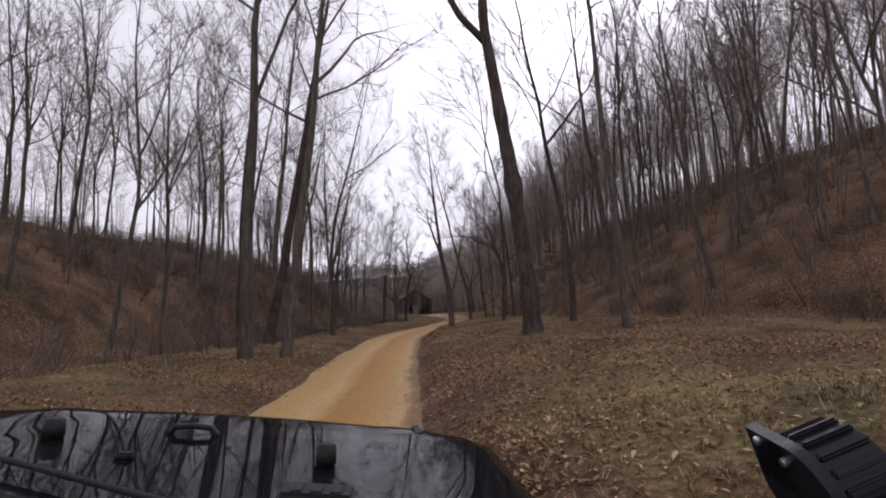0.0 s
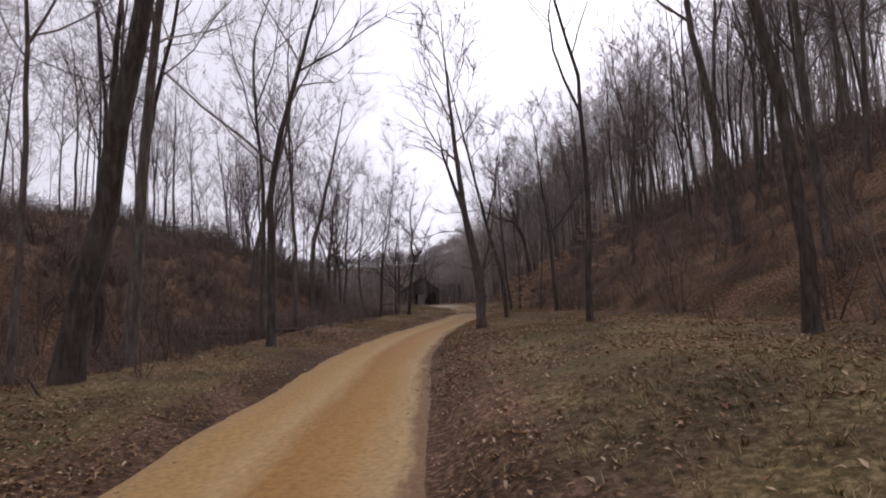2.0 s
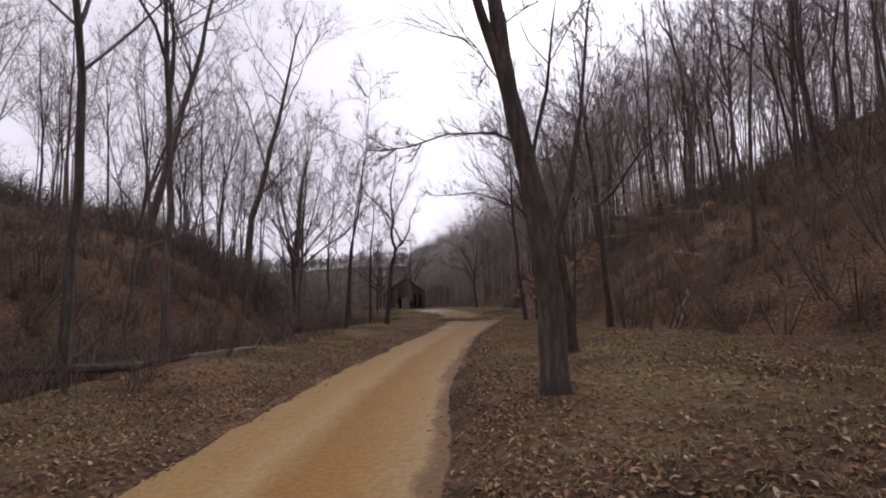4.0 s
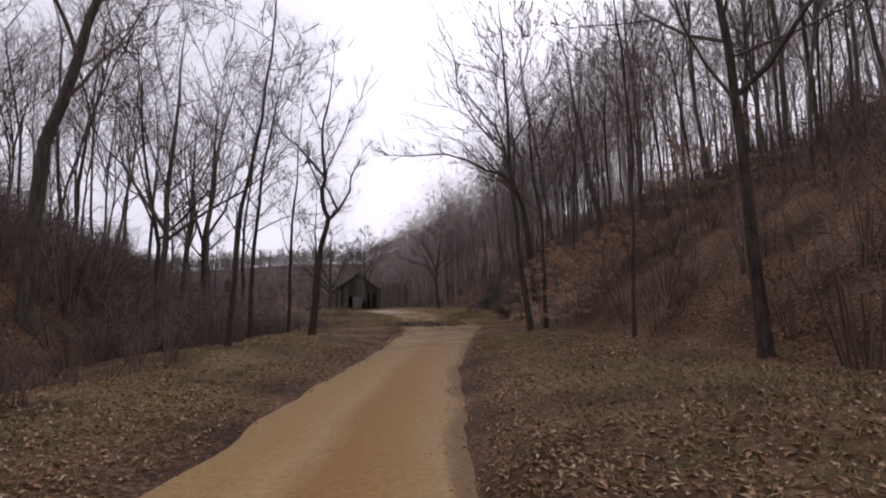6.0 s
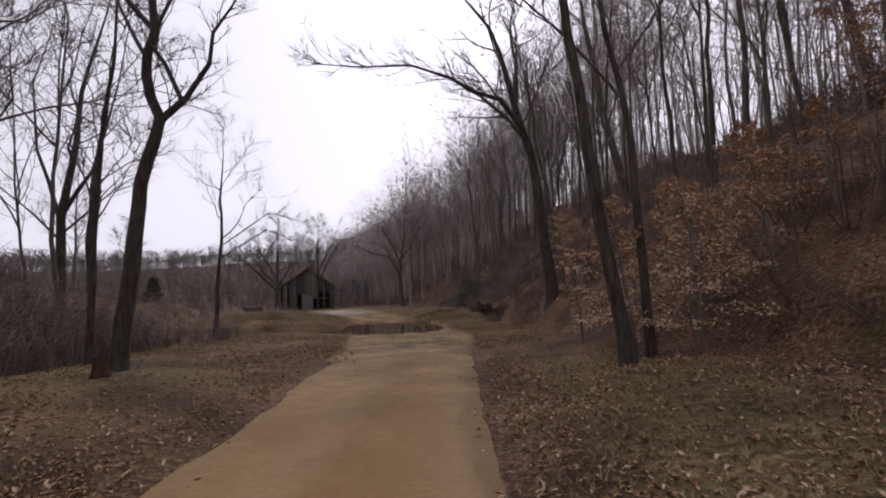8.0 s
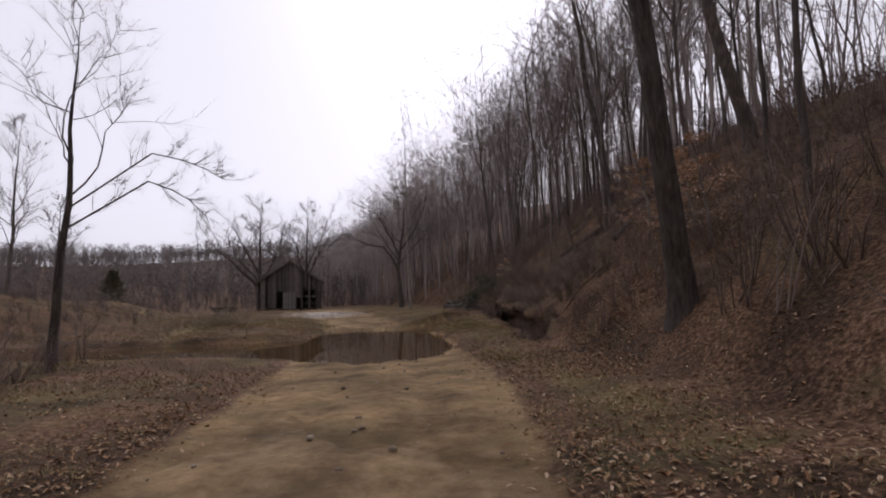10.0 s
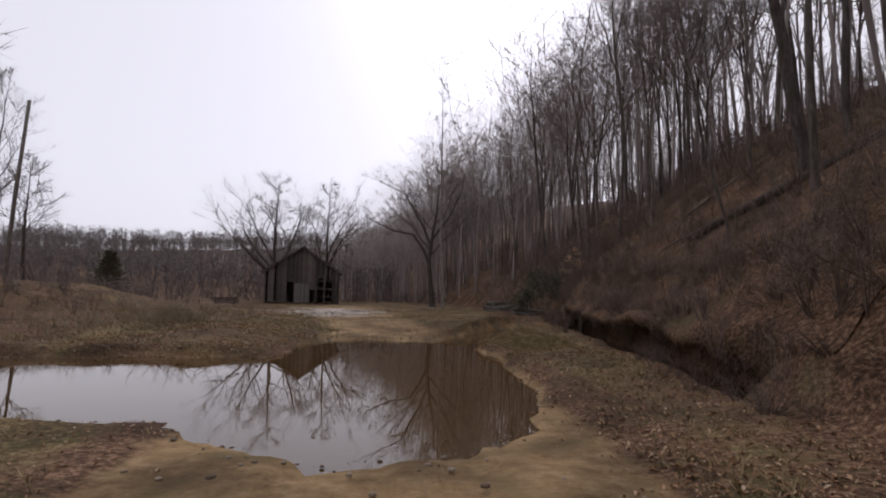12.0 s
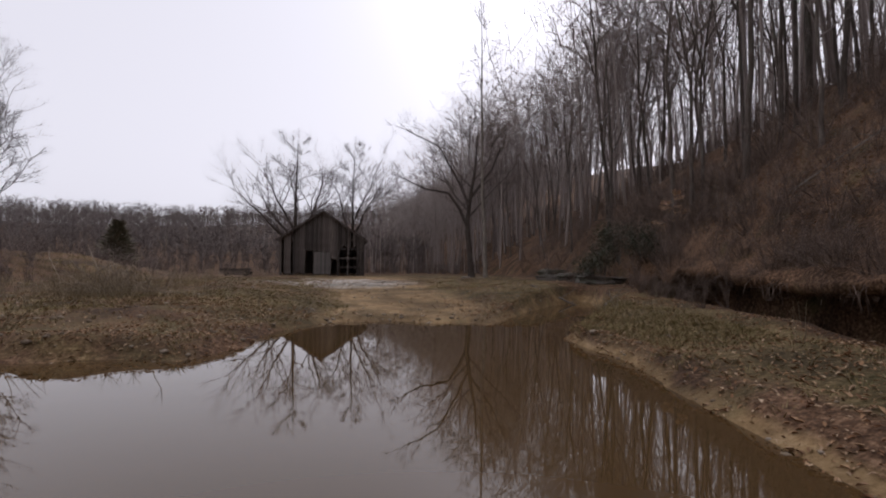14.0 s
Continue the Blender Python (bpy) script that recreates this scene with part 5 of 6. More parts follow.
keep &= gx < np.interp(gy, [0, 17, 25, 35, 61, 75, 92, 125], [13, 11, 8, 6.4, 5.5, 7.5, 9.5, 11])
gx, gy = gx[keep], gy[keep]
swarm("verge_grass", TUFTS, gx, gy, land(gx, gy), rs.uniform(0, 6.3, len(gx)), rs.uniform(0.45, 1.1, len(gx)) * np.where(gy > 78, 1.5, 1.0), GRASS, "short dull olive and straw-coloured winter grass", "grass")

# dry stalks round the flooded flat and on the ledge-side bank
STALKS = []
for k in range(3):
    rnd = random.Random(650 + k)
    V, F = [], []
    for _ in range(9):
        a, b, hh = rnd.uniform(0, 6.3), rnd.uniform(0.05, 0.5), rnd.uniform(0.5, 1.3)
        p = Vector((math.cos(a) * 0.12, math.sin(a) * 0.12, -0.05))
        tube(V, F, [p, p + Vector((math.cos(a) * b * 0.4, math.sin(a) * b * 0.4, hh * 0.6)), p + Vector((math.cos(a) * b, math.sin(a) * b, hh))], [0.008, 0.006, 0.003], 3)
    STALKS.append((V, F))
kx = np.concatenate([rs.uniform(-22, -9, 160), rs.normal(-9.5, 2.4, 150), rs.normal(9.0, 0.8, 14), rs.normal(-9, 3, 60), rs.uniform(12.5, 24, 200)])
ky = np.concatenate([rs.uniform(97, 122, 160), rs.normal(106, 4, 150), rs.normal(101, 4, 14), rs.normal(80, 4, 60), rs.uniform(80, 112, 200)])
kx, ky = np.concatenate([kx, rs.normal(-8.3, 0.9, 70)]), np.concatenate([ky, rs.normal(103.6, 0.8, 70)])
keep = (pond(kx, ky) > 1.1) & (kx > -22) & (np.abs(kx - road_x(ky)) > road_half(ky) + 0.5)
kx, ky = kx[keep], ky[keep]
swarm("dry_stalks", STALKS, kx, ky, land(kx, ky), rs.uniform(0, 6.3, len(kx)), rs.uniform(0.35, 0.95, len(kx)), REED, "pale dry weed stalks by the flooded ford", "weeds", tilt=rs.normal(0, 0.35, len(kx)))

# pebbles at the water's edge
ico = bmesh.new()
bmesh.ops.create_icosphere(ico, subdivisions=1, radius=1.0)
PV = np.array([v.co[:] for v in ico.verts]) * (0.05, 0.04, 0.025)
PF = [[v.index for v in f.verts] for f in ico.faces]
ico.free()
px, py = rs.uniform(-16, 9, 30000), rs.uniform(56, 126, 30000)
pq = pond(px, py)
keep = (pq > 0.93) & (pq < 1.6) & (rs.rand(len(px)) < np.where(np.abs(pq - 1.1) < 0.15, 0.8, 0.15))
keep |= (py > 96) & (pq > 1.0) & (rs.rand(len(px)) < 0.12)
keep |= (py < 86) & (py > 64) & (pq > 1.0) & (np.abs(px - road_x(py)) < road_half(py)) & (rs.rand(len(px)) < 0.16)
px, py = px[keep], py[keep]
swarm("shore_pebbles", [(PV, PF)], px, py, land(px, py) + 0.012, rs.uniform(0, 6.3, len(px)), (0.3 + 1.6 * rs.rand(len(px)) ** 4) * np.where(py > 92, 1.15, 0.8), PEBBLE, "small tan and grey pebbles along the waterline", "pebbles")


# ---- the stone lip over the creek hollow ----
def bank_lip():
    V, F = [], []
    ys = np.arange(84.5, 113.6, 0.45)
    for j, y in enumerate(ys):
        x0 = float(ledge_x(y)) - 0.05 + 0.42 * float(vnoise(y, 0, 1.9, 2)) + 0.22 * float(vnoise(y, 5, 0.7, 1))
        und = -0.5 + 1.75 * float(smooth01(y, 84.5, 87.5)) * float(1 - smooth01(y, 109, 113.5)) + 0.3 * float(vnoise(y, 9, 2.2, 3)) + 0.16 * float(vnoise(y, 2, 0.7, 0))
        prof = [(x0 + 2.6, und + 0.1), (x0 + 1.2, und + 0.05), (x0 + 0.12, und), (x0 - 0.02, und + 0.1), (x0 - 0.06, und + 0.25)]
        for dx in (0.05, 0.25, 0.6, 1.1, 1.8, 2.6):
            x = x0 + dx
            prof.append((x, max(land_at(x, y), und + 0.28) + 0.07 - 0.03 * dx + 0.06 * float(vnoise(x, y, 0.5, 1))))
        V += [(x, y, z) for x, z in prof]
    k = 11
    for j in range(len(ys) - 1):
        for i in range(k):
            i2 = (i + 1) % k
            F.append((j * k + i, j * k + i2, (j + 1) * k + i2, (j + 1) * k + i))
    F += [tuple(range(k)), tuple((len(ys) - 1) * k + i for i in range(k))[::-1]]
    ob = link("bank_lip", V, F, ground.data.materials[0], smooth=True)
    ca = ob.data.color_attributes.new("zone", "FLOAT_COLOR", "POINT")
    for d in ca.data:
        d.color = (0.1, 0.0, 0.0, 1)
    return tagged(ob, "leaf-covered earth lip overhanging a dark creek hollow", "bank", kind="structure")


bank_lip()
# roots and dead stems that hang from the lip
HANG = []
for k in range(4):
    rnd = random.Random(900 + k)
    V, F = [], []
    for _ in range(4):
        p = Vector((rnd.uniform(-0.1, 0.1), rnd.uniform(-0.2, 0.2), 0.25))
        q = p + Vector((rnd.uniform(-0.35, 0.05), rnd.gauss(0, 0.12), -rnd.uniform(0.15, 0.7)))
        tube(V, F, [p, p.lerp(q, 0.5) + Vector((-0.08, 0, 0.08)), q], [0.012, 0.009, 0.004], 3)
    HANG.append((V, F))
hy = rs.uniform(86.5, 109.5, 46)
hx = ledge_x(hy) - 0.05 + 0.42 * vnoise(hy, hy * 0, 1.9, 2)
swarm("hanging_roots", HANG, hx, hy, 1.2 + 0.3 * vnoise(hy, hy * 0 + 9, 2.2, 3), rs.normal(0, 0.4, 46), rs.uniform(0.5, 1.3, 46), BRUSH, "thin brown roots hanging from the bank lip", "roots")


def ledge_stone(x, y, sx, sy, sz, seed, label):
    """A block of layered stone: a squashed, roughened box in two or three beds."""
    bm = bmesh.new()
    bmesh.ops.create_cube(bm, size=1)
    bmesh.ops.subdivide_edges(bm, edges=bm.edges[:], cuts=4, use_grid_fill=True)
    for v in bm.verts:
        n = noise.noise_vector(v.co * 2.3 + Vector((seed * 7.1, 0, 0)))
        bed = 0.10 * math.sin(v.co.z * 14 + seed)
        v.co = Vector((v.co.x * (1 + bed), v.co.y * (1 + bed), v.co.z)) + n * 0.16
        v.co = Vector((v.co.x * sx, v.co.y * sy, v.co.z * sz))
    me = bpy.data.meshes.new("ledge_stone")
    bm.to_mesh(me)
    bm.free()
    me.materials.append(STONE)
    ob = new("ledge_stone", me)
    ob.matrix_basis = pose(x, y, land_at(x, y) + sz * 0.08, 0, 0, seed * 37)
    return tagged(ob, label, "rock", "stones of the creek ledge")


for i, (x, y, sx, sy, sz) in enumerate([(13.2, 114.2, 1.6, 1.8, 0.8), (13.4, 118.0, 2.2, 1.6, 0.8), (13.9, 122.5, 2.6, 1.6, 0.9), (12.8, 126.0, 2.0, 1.2, 0.7), (14.4, 130, 2.6, 2.0, 1.1)]):
    ledge_stone(x, y, sx, sy, sz, i + 1, "mossy grey-brown layered sandstone block on the bank")


# ---- the barn ----
def barn():
    b = new("barn")
    W, D, HE, HA = 9.0, 11.5, 4.0, 7.05
    rb = random.Random(9)
    H, R = W / 2, math.atan2(HA - HE, W / 2)
    boards = {}

    def plank(x, y, z0, z1, w, along_y=False, lean=0.0, wood=PLANK):
        key = (round(z1 - z0, 1), round(w, 2), wood.name)
        if key not in boards:
            bm = box(0, 0, key[0] / 2, key[1], 0.03, key[0])
            bmesh.ops.subdivide_edges(bm, edges=[e for e in bm.edges if abs(e.verts[0].co.z - e.verts[1].co.z) > 0.1], cuts=2)
            for v in bm.verts:
                v.co.x += rb.gauss(0, 0.008)
                v.co.z += rb.gauss(0, 0.03)
            me = bpy.data.meshes.new("plank")
            bm.to_mesh(me)
            bm.free()
            me.materials.append(wood)
            boards[key] = me
        ob = new("plank", boards[key])
        ob.parent = b
        ob.matrix_basis = pose(x, y + rb.uniform(-0.008, 0.008), z0, rb.gauss(0, 0.3), lean + rb.gauss(0, 0.35), 90 if along_y else 0)

    def roof_z(x):
        return HA - abs(x) * (HA - HE) / H

    # front: boarded on one side, two doorways, a loose pale panel and an open railed bay
    x = -H + 0.12
    while x < H - 0.05:
        u = x + H
        top = roof_z(x) - 0.05
        if u < 2.6:
            if rb.random() > 0.10:
                plank(x, 0, 0.15 + rb.uniform(0, 0.25), top, 0.22)
        elif u < 3.6:
            plank(x, 0, 2.75 + rb.uniform(-0.1, 0.1), top, 0.22)
        elif u < 5.3:
            plank(x, 0, 2.6, top, 0.22)
        elif u < 6.15:
            plank(x, 0, 1.75 + rb.uniform(-0.1, 0.1), top, 0.22)
        elif rb.random() > 0.25:
            plank(x, 0, 3.1 + rb.uniform(-0.5, 0.3), top, 0.2)
        x += 0.235
    for k in range(8):
        plank(-H + 3.7 + k * 0.215, 0.06, 0.12 + 0.04 * (k % 3), 2.7, 0.21, lean=1.0, wood=PALE_PLANK)
    for u in (6.2, 7.2, 8.3, 8.62):
        plank(-H + u, -0.03, 0.0, roof_z(-H + u) - 0.1, 0.16)
    for y, side in ((0, -1), (0, 1)):
        yy = 0.15
        while yy < D:
            if rb.random() > (0.16 if side < 0 else 0.05):
                plank(side * H, yy, rb.uniform(0.1, 0.3), HE - 0.05, 0.24, True)
            yy += 0.26
    x = -H + 0.12
    while x < H:
        plank(x, D, 0.1, roof_z(x) - 0.05, 0.24)
        x += 0.245
    # timbers: sills, posts, plates, rails and rafters
    for sx in (-1, 1):
        for yy in (0.12, D / 3, 2 * D / 3, D - 0.12):
            part("post", box(sx * (H - 0.12), yy, HE / 2 - 0.2, 0.18, 0.18, HE + 0.2), PLANK, b, bevel=0.012)
        part("wall_plate", box(sx * (H - 0.12), D / 2, HE - 0.1, 0.16, D, 0.16), PLANK, b, bevel=0.01)
    for u in (2.6, 3.6, 5.35, 6.15):
        part("post", box(-H + u, 0.14, roof_z(-H + u) / 2 - 0.25, 0.15, 0.15, roof_z(-H + u) + 0.1), PLANK, b, bevel=0.012)
    for z in (0.9, 1.9, 2.9):
        part("rail", box(-H + 7.4, 0.05, z, 2.7, 0.06, 0.14), PLANK, b, bevel=0.008)
    part("tie_beam", box(0, 0.16, HE - 0.1, W, 0.16, 0.18), PLANK, b, bevel=0.01)
    for z in (1.7, 3.3, 4.8):
        part("tier_rail", box(0, D * 0.5, z, W - 0.3, 0.12, 0.12), PLANK, b, bevel=0.008)
    # roof of lapped metal sheets on rafters
    slope = math.hypot(H, HA - HE) + 0.45
    sheet = bmesh.new()
    n = 17
    rows = [[sheet.verts.new((u, (k / (n - 1) - 0.5) * 0.86, 0.012 * math.cos(k * math.pi) + dz)) for k in range(n)] for u, dz in ((0, 0), (slope / 2, 0), (slope, 0))]
    for a, c in zip(rows, rows[1:]):
        for k in range(n - 1):
            sheet.faces.new((a[k], c[k], c[k + 1], a[k + 1]))
    bmesh.ops.solidify(sheet, geom=sheet.faces[:], thickness=0.006)
    sme = bpy.data.meshes.new("roof_sheet")
    sheet.to_mesh(sme)
    sheet.free()
    sme.materials.append(ROOFING)
    for sx in (-1, 1):
        for k in range(15):
            ob = new("roof_sheet", sme)
            ob.parent = b
            ob.matrix_basis = Matrix.Translation((0, -0.4 + 0.43 + k * 0.83, HA + 0.1)) @ (Matrix.Rotation(math.pi if sx < 0 else 0, 4, "Z") @ Matrix.Rotation(R + rb.gauss(0, 0.004), 4, "Y"))
        for yy in np.linspace(-0.3, D + 0.2, 7):
            m = Matrix.Translation((0, yy, HA)) @ Matrix.Rotation(math.pi if sx < 0 else 0, 4, "Z") @ Matrix.Rotation(R, 4, "Y")
            part("rafter", box(slope / 2, 0, -0.04, slope, 0.08, 0.12, m), PLANK, b)
    part("ridge_cap", box(0, D / 2 + 0.1, HA + 0.13, 0.3, D + 1.0, 0.03), ROOFING, b, bevel=0.01)
    # a plank propped against the front
    plank(-H + 1.3, -0.5, 0.05, 1.6, 0.14, lean=55)
    z = min(land_at(-13, 140), land_at(-5, 140))
    b.matrix_basis = pose(-8.75, 140.0, z + 0.02, 0, 0, 10.0)
    return tagged(b, "weathered grey plank barn with gaping bays and rusty roof", "barn")


barn()


# ---- beech saplings that keep their leaves ----
def leafy_beech(seed, h, n, x, y, label):
    rnd = random.Random(seed)
    t = new("beech_sapling")
    TV, TF, LV, LF = [], [], [], []
    top = Vector((rnd.uniform(-0.8, -0.1), rnd.uniform(-0.3, 0.3), h))
    pts = [Vector((0, 0, -0.3)), Vector((top.x * 0.2, 0, h * 0.35)), Vector((top.x * 0.5, top.y * 0.5, h * 0.7)), top]
    tube(TV, TF, pts, [0.06, 0.045, 0.03, 0.008], 5)
    for i in range(n):
        s = 0.18 + 0.8 * (i + rnd.random()) / n
        p = pts[1].lerp(top, (s - 0.35) / 0.65) if s > 0.35 else pts[0].lerp(pts[1], s / 0.35)
        a = rnd.uniform(0, 6.3)
        ln = h * 0.6 * (1.15 - s) * rnd.uniform(0.7, 1.2)
        e = p + Vector((math.cos(a), math.sin(a), rnd.uniform(-0.05, 0.3))) * ln
        BV, BF = [], []
        tube(BV, BF, [p, p.lerp(e, 0.5) + Vector((0, 0, 0.08 * ln)), e], [0.018, 0.012, 0.005], 3)
        link("branch", BV, BF, PALE_BARK, t)
        side = Vector((-math.sin(a), math.cos(a), 0))
        for _ in range(130):
            f = rnd.uniform(0.15, 1.0)
            q = p.lerp(e, f) + side * rnd.gauss(0, 0.22 * ln * (1.2 - f)) + Vector((0, 0, rnd.gauss(0, 0.06)))
            b, w, l = rnd.uniform(0, 6.3), rnd.uniform(0.018, 0.03), rnd.uniform(0.038, 0.062)
            u, v = Vector((math.cos(b), math.sin(b), rnd.gauss(-0.3, 0.4))).normalized() * l, Vector((-math.sin(b), math.cos(b), rnd.gauss(0, 0.5))).normalized() * w
            k = len(LV)
            LV += [q - u, q - v + u * 0.1, q + u, q + v + u * 0.1]
            LF.append((k, k + 1, k + 2, k + 3))
    link("stem", TV, TF, PALE_BARK, t, smooth=True)
    tagged(link("leaves", LV, LF, BEECH, t, "papery orange-tan winter leaves"), kind="stuff")
    t.matrix_basis = pose(x, y, land_at(x, y))
    return tagged(t, label, "tree", "leafy beech saplings")


for i, (x, y, h, n) in enumerate([(5.9, 63.0, 3.4, 16), (6.8, 62.0, 3.6, 18), (7.8, 63.2, 3.4, 18), (8.8, 62.2, 3.0, 18), (9.8, 63.4, 2.8, 18), (10.8, 62.5, 2.4, 16), (7.2, 64.8, 2.6, 14), (9.4, 65.2, 2.4, 14), (11.6, 64.8, 2.2, 14), (6.4, 66.6, 2.0, 10), (12.0, 78.5, 3.4, 16), (12.9, 80.5, 3.0, 14), (13.6, 84.0, 3.0, 14), (9.5, 45.5, 3.6, 7), (15.0, 110.0, 2.2, 10), (13.2, 62.6, 4.2, 14), (15.2, 65.0, 4.4, 14), (14.6, 59.6, 4.0, 13)]):
    leafy_beech(700 + i, h, n, x, y, "young beech holding orange-tan papery winter leaves")


# ---- evergreens ----
CEDAR = islands("cedar_needle", [(0.15, 0.14, 0.10), (0.22, 0.20, 0.15), (0.30, 0.265, 0.20)])
def evergreen(seed, h, w, x, y, name, label):
    rnd = random.Random(seed)
    t = new(name)
    TV, TF, LV, LF = [], [], [], []
    tube(TV, TF, [Vector((0, 0, -0.3)), Vector((0, 0, h * 0.5)), Vector((0, 0, h))], [0.09 * h / 4, 0.06 * h / 4, 0.01], 6)
    for _ in range(2200):
        s = rnd.random() ** 0.9
        a, rr = rnd.uniform(0, 6.3), w * (1 - s * 0.85) * rnd.uniform(0.3, 1.0) * rnd.uniform(0.8, 1.15)
        q = Vector((math.cos(a) * rr, math.sin(a) * rr, 0.1 * h + 0.9 * h * s))
        u = Vector((math.cos(a), math.sin(a), rnd.uniform(-0.1, 0.7))).normalized() * h * 0.07
        v = Vector((-math.sin(a), math.cos(a), rnd.gauss(0, 0.4))).normalized() * h * 0.02
        k = len(LV)
        LV += [q - u, q - v, q + u, q + v]
        LF.append((k, k + 1, k + 2, k + 3))
    link("stem", TV, TF, BARK, t)
    tagged(link("foliage", LV, LF, CEDAR, t, "dull dark green foliage"), kind="stuff")
    t.matrix_basis = pose(x, y, land_at(x, y))
    return tagged(t, label, "evergreen")


evergreen(1, 5.8, 3.0, -37.0, 150.0, "cedar", "dark conical cedar in the brushy field")


def laurel(seed, h, w, x, y):
    """A loose rounded bush of leaves on bent stems."""
    rnd = random.Random(seed)
    t = new("laurel_bush")
    LV, LF = [], []
    tips = []
    for _ in range(9):
        a, rr, hh = rnd.uniform(0, 6.3), w * rnd.uniform(0.2, 0.9), h * rnd.uniform(0.45, 1.0)
        e = Vector((math.cos(a) * rr, math.sin(a) * rr, hh))
        V, F = [], []
        tube(V, F, [Vector((0, 0, -0.2)), e * 0.5 + Vector((0, 0, 0.15 * h)), e], [0.03, 0.02, 0.008], 4)
        link("stem", V, F, BARK, t)
        tips.append(e)
    for _ in range(1500):
        e = rnd.choice(tips)
        q = e * rnd.uniform(0.55, 1.0) + Vector((rnd.gauss(0, 0.3), rnd.gauss(0, 0.3), rnd.gauss(0, 0.22)))
        b, l = rnd.uniform(0, 6.3), rnd.uniform(0.05, 0.09)
        u, v = Vector((math.cos(b), math.sin(b), rnd.gauss(0, 0.6))).normalized() * l, Vector((-math.sin(b), math.cos(b), rnd.gauss(0, 0.6))).normalized() * l * 0.4
        k = len(LV)
        LV += [q - u, q - v, q + u, q + v]
        LF.append((k, k + 1, k + 2, k + 3))
    tagged(link("foliage", LV, LF, NEEDLE, t, "dull grey-green leaves"), kind="stuff")
    t.matrix_basis = pose(x, y, land_at(x, y))
    return tagged(t, "dull grey-green evergreen laurel on the creek bank", "bush", "laurels on the bank")


for i, (x, y, h, w) in enumerate([(13.0, 114.5, 2.4, 1.8), (14.4, 112.5, 2.2, 1.6), (13.2, 117.5, 2.2, 1.8), (14.8, 116.5, 2.8, 1.8), (14.0, 110.2, 1.6, 1.4), (15.6, 120.5, 2.4, 1.8)]):
    laurel(40 + i, h, w, x, y)


# ---- fallen wood ----
def log(x0, y0, x1, y1, r, label, name="fallen_log", lift=(0, 0), bark=BARK, limbs=2):
    rnd = random.Random(int(x0 * 10 + y0))
    V, F = [], []
    p0, p1 = Vector((x0, y0, land_at(x0, y0) + r * 0.7 + lift[0])), Vector((x1, y1, land_at(x1, y1) + r * 0.6 + lift[1]))
    o = p0.copy()
    pts = [p0.lerp(p1, k / 5) + Vector((rnd.gauss(0, 0.04), rnd.gauss(0, 0.04), rnd.gauss(0, 0.02))) - o for k in range(6)]
    tube(V, F, pts, [r * (1 - 0.45 * k / 5) for k in range(6)], 7)
    F += [tuple(range(7))[::-1], tuple(len(V) - 7 + k for k in range(7))]
    for _ in range(limbs):
        q = pts[rnd.randrange(2, 6)]
        tube(V, F, [q, q + Vector((rnd.gauss(0, 0.5), rnd.gauss(0, 0.5), rnd.uniform(0.1, 0.6)))], [r * 0.3, r * 0.1], 4)
    ob = link(name, V, F, bark, smooth=True)
    ob.matrix_basis = Matrix.Translation(o)
    return tagged(ob, label, "log", "fallen wood")


log(-11.8, 41.5, -7.6, 43.2, 0.13, "pale barkless fallen log on the leafy verge", bark=PALE_BARK)
log(-13.5, 37.0, -9.0, 39.0, 0.18, "dark fallen log in the creekside brush")
log(-13.0, 61.0, -9.8, 60.0, 0.08, "bleached fallen branch beside the lane", "fallen_branch", bark=PALE_BARK)
log(8.6, 45.8, 6.9, 43.4, 0.07, "bleached fallen branch on the slope", "fallen_branch", bark=PALE_BARK)
log(17.6, 88.0, 14.9, 96.5, 0.24, "dark mossy tree trunk fallen across the slope", bark=DARK_BARK)
log(13.0, 86.0, 16.0, 87.5, 0.14, "dark fallen branch on the leafy slope", "fallen_branch")
log(19.0, 99.0, 14.6, 101.5, 0.08, "pale fallen branch on the steep bank", "fallen_branch", bark=PALE_BARK, limbs=5)
log(17.4, 94.2, 14.6, 98.6, 0.055, "pale fallen branch on the steep bank", "fallen_branch", bark=PALE_BARK, limbs=4)
log(5.6, 126.5, 8.2, 127.5, 0.09, "short weathered log beside the slender sycamore", bark=PALE_BARK)
log(8.0, 111.0, 10.4, 110.0, 0.06, "bleached driftwood branch by the shallow outflow", "driftwood", bark=PALE_BARK)
log(9.0, 103.0, 10.2, 105.2, 0.05, "bleached driftwood branch on the grassy bank", "driftwood", bark=PALE_BARK, limbs=5)


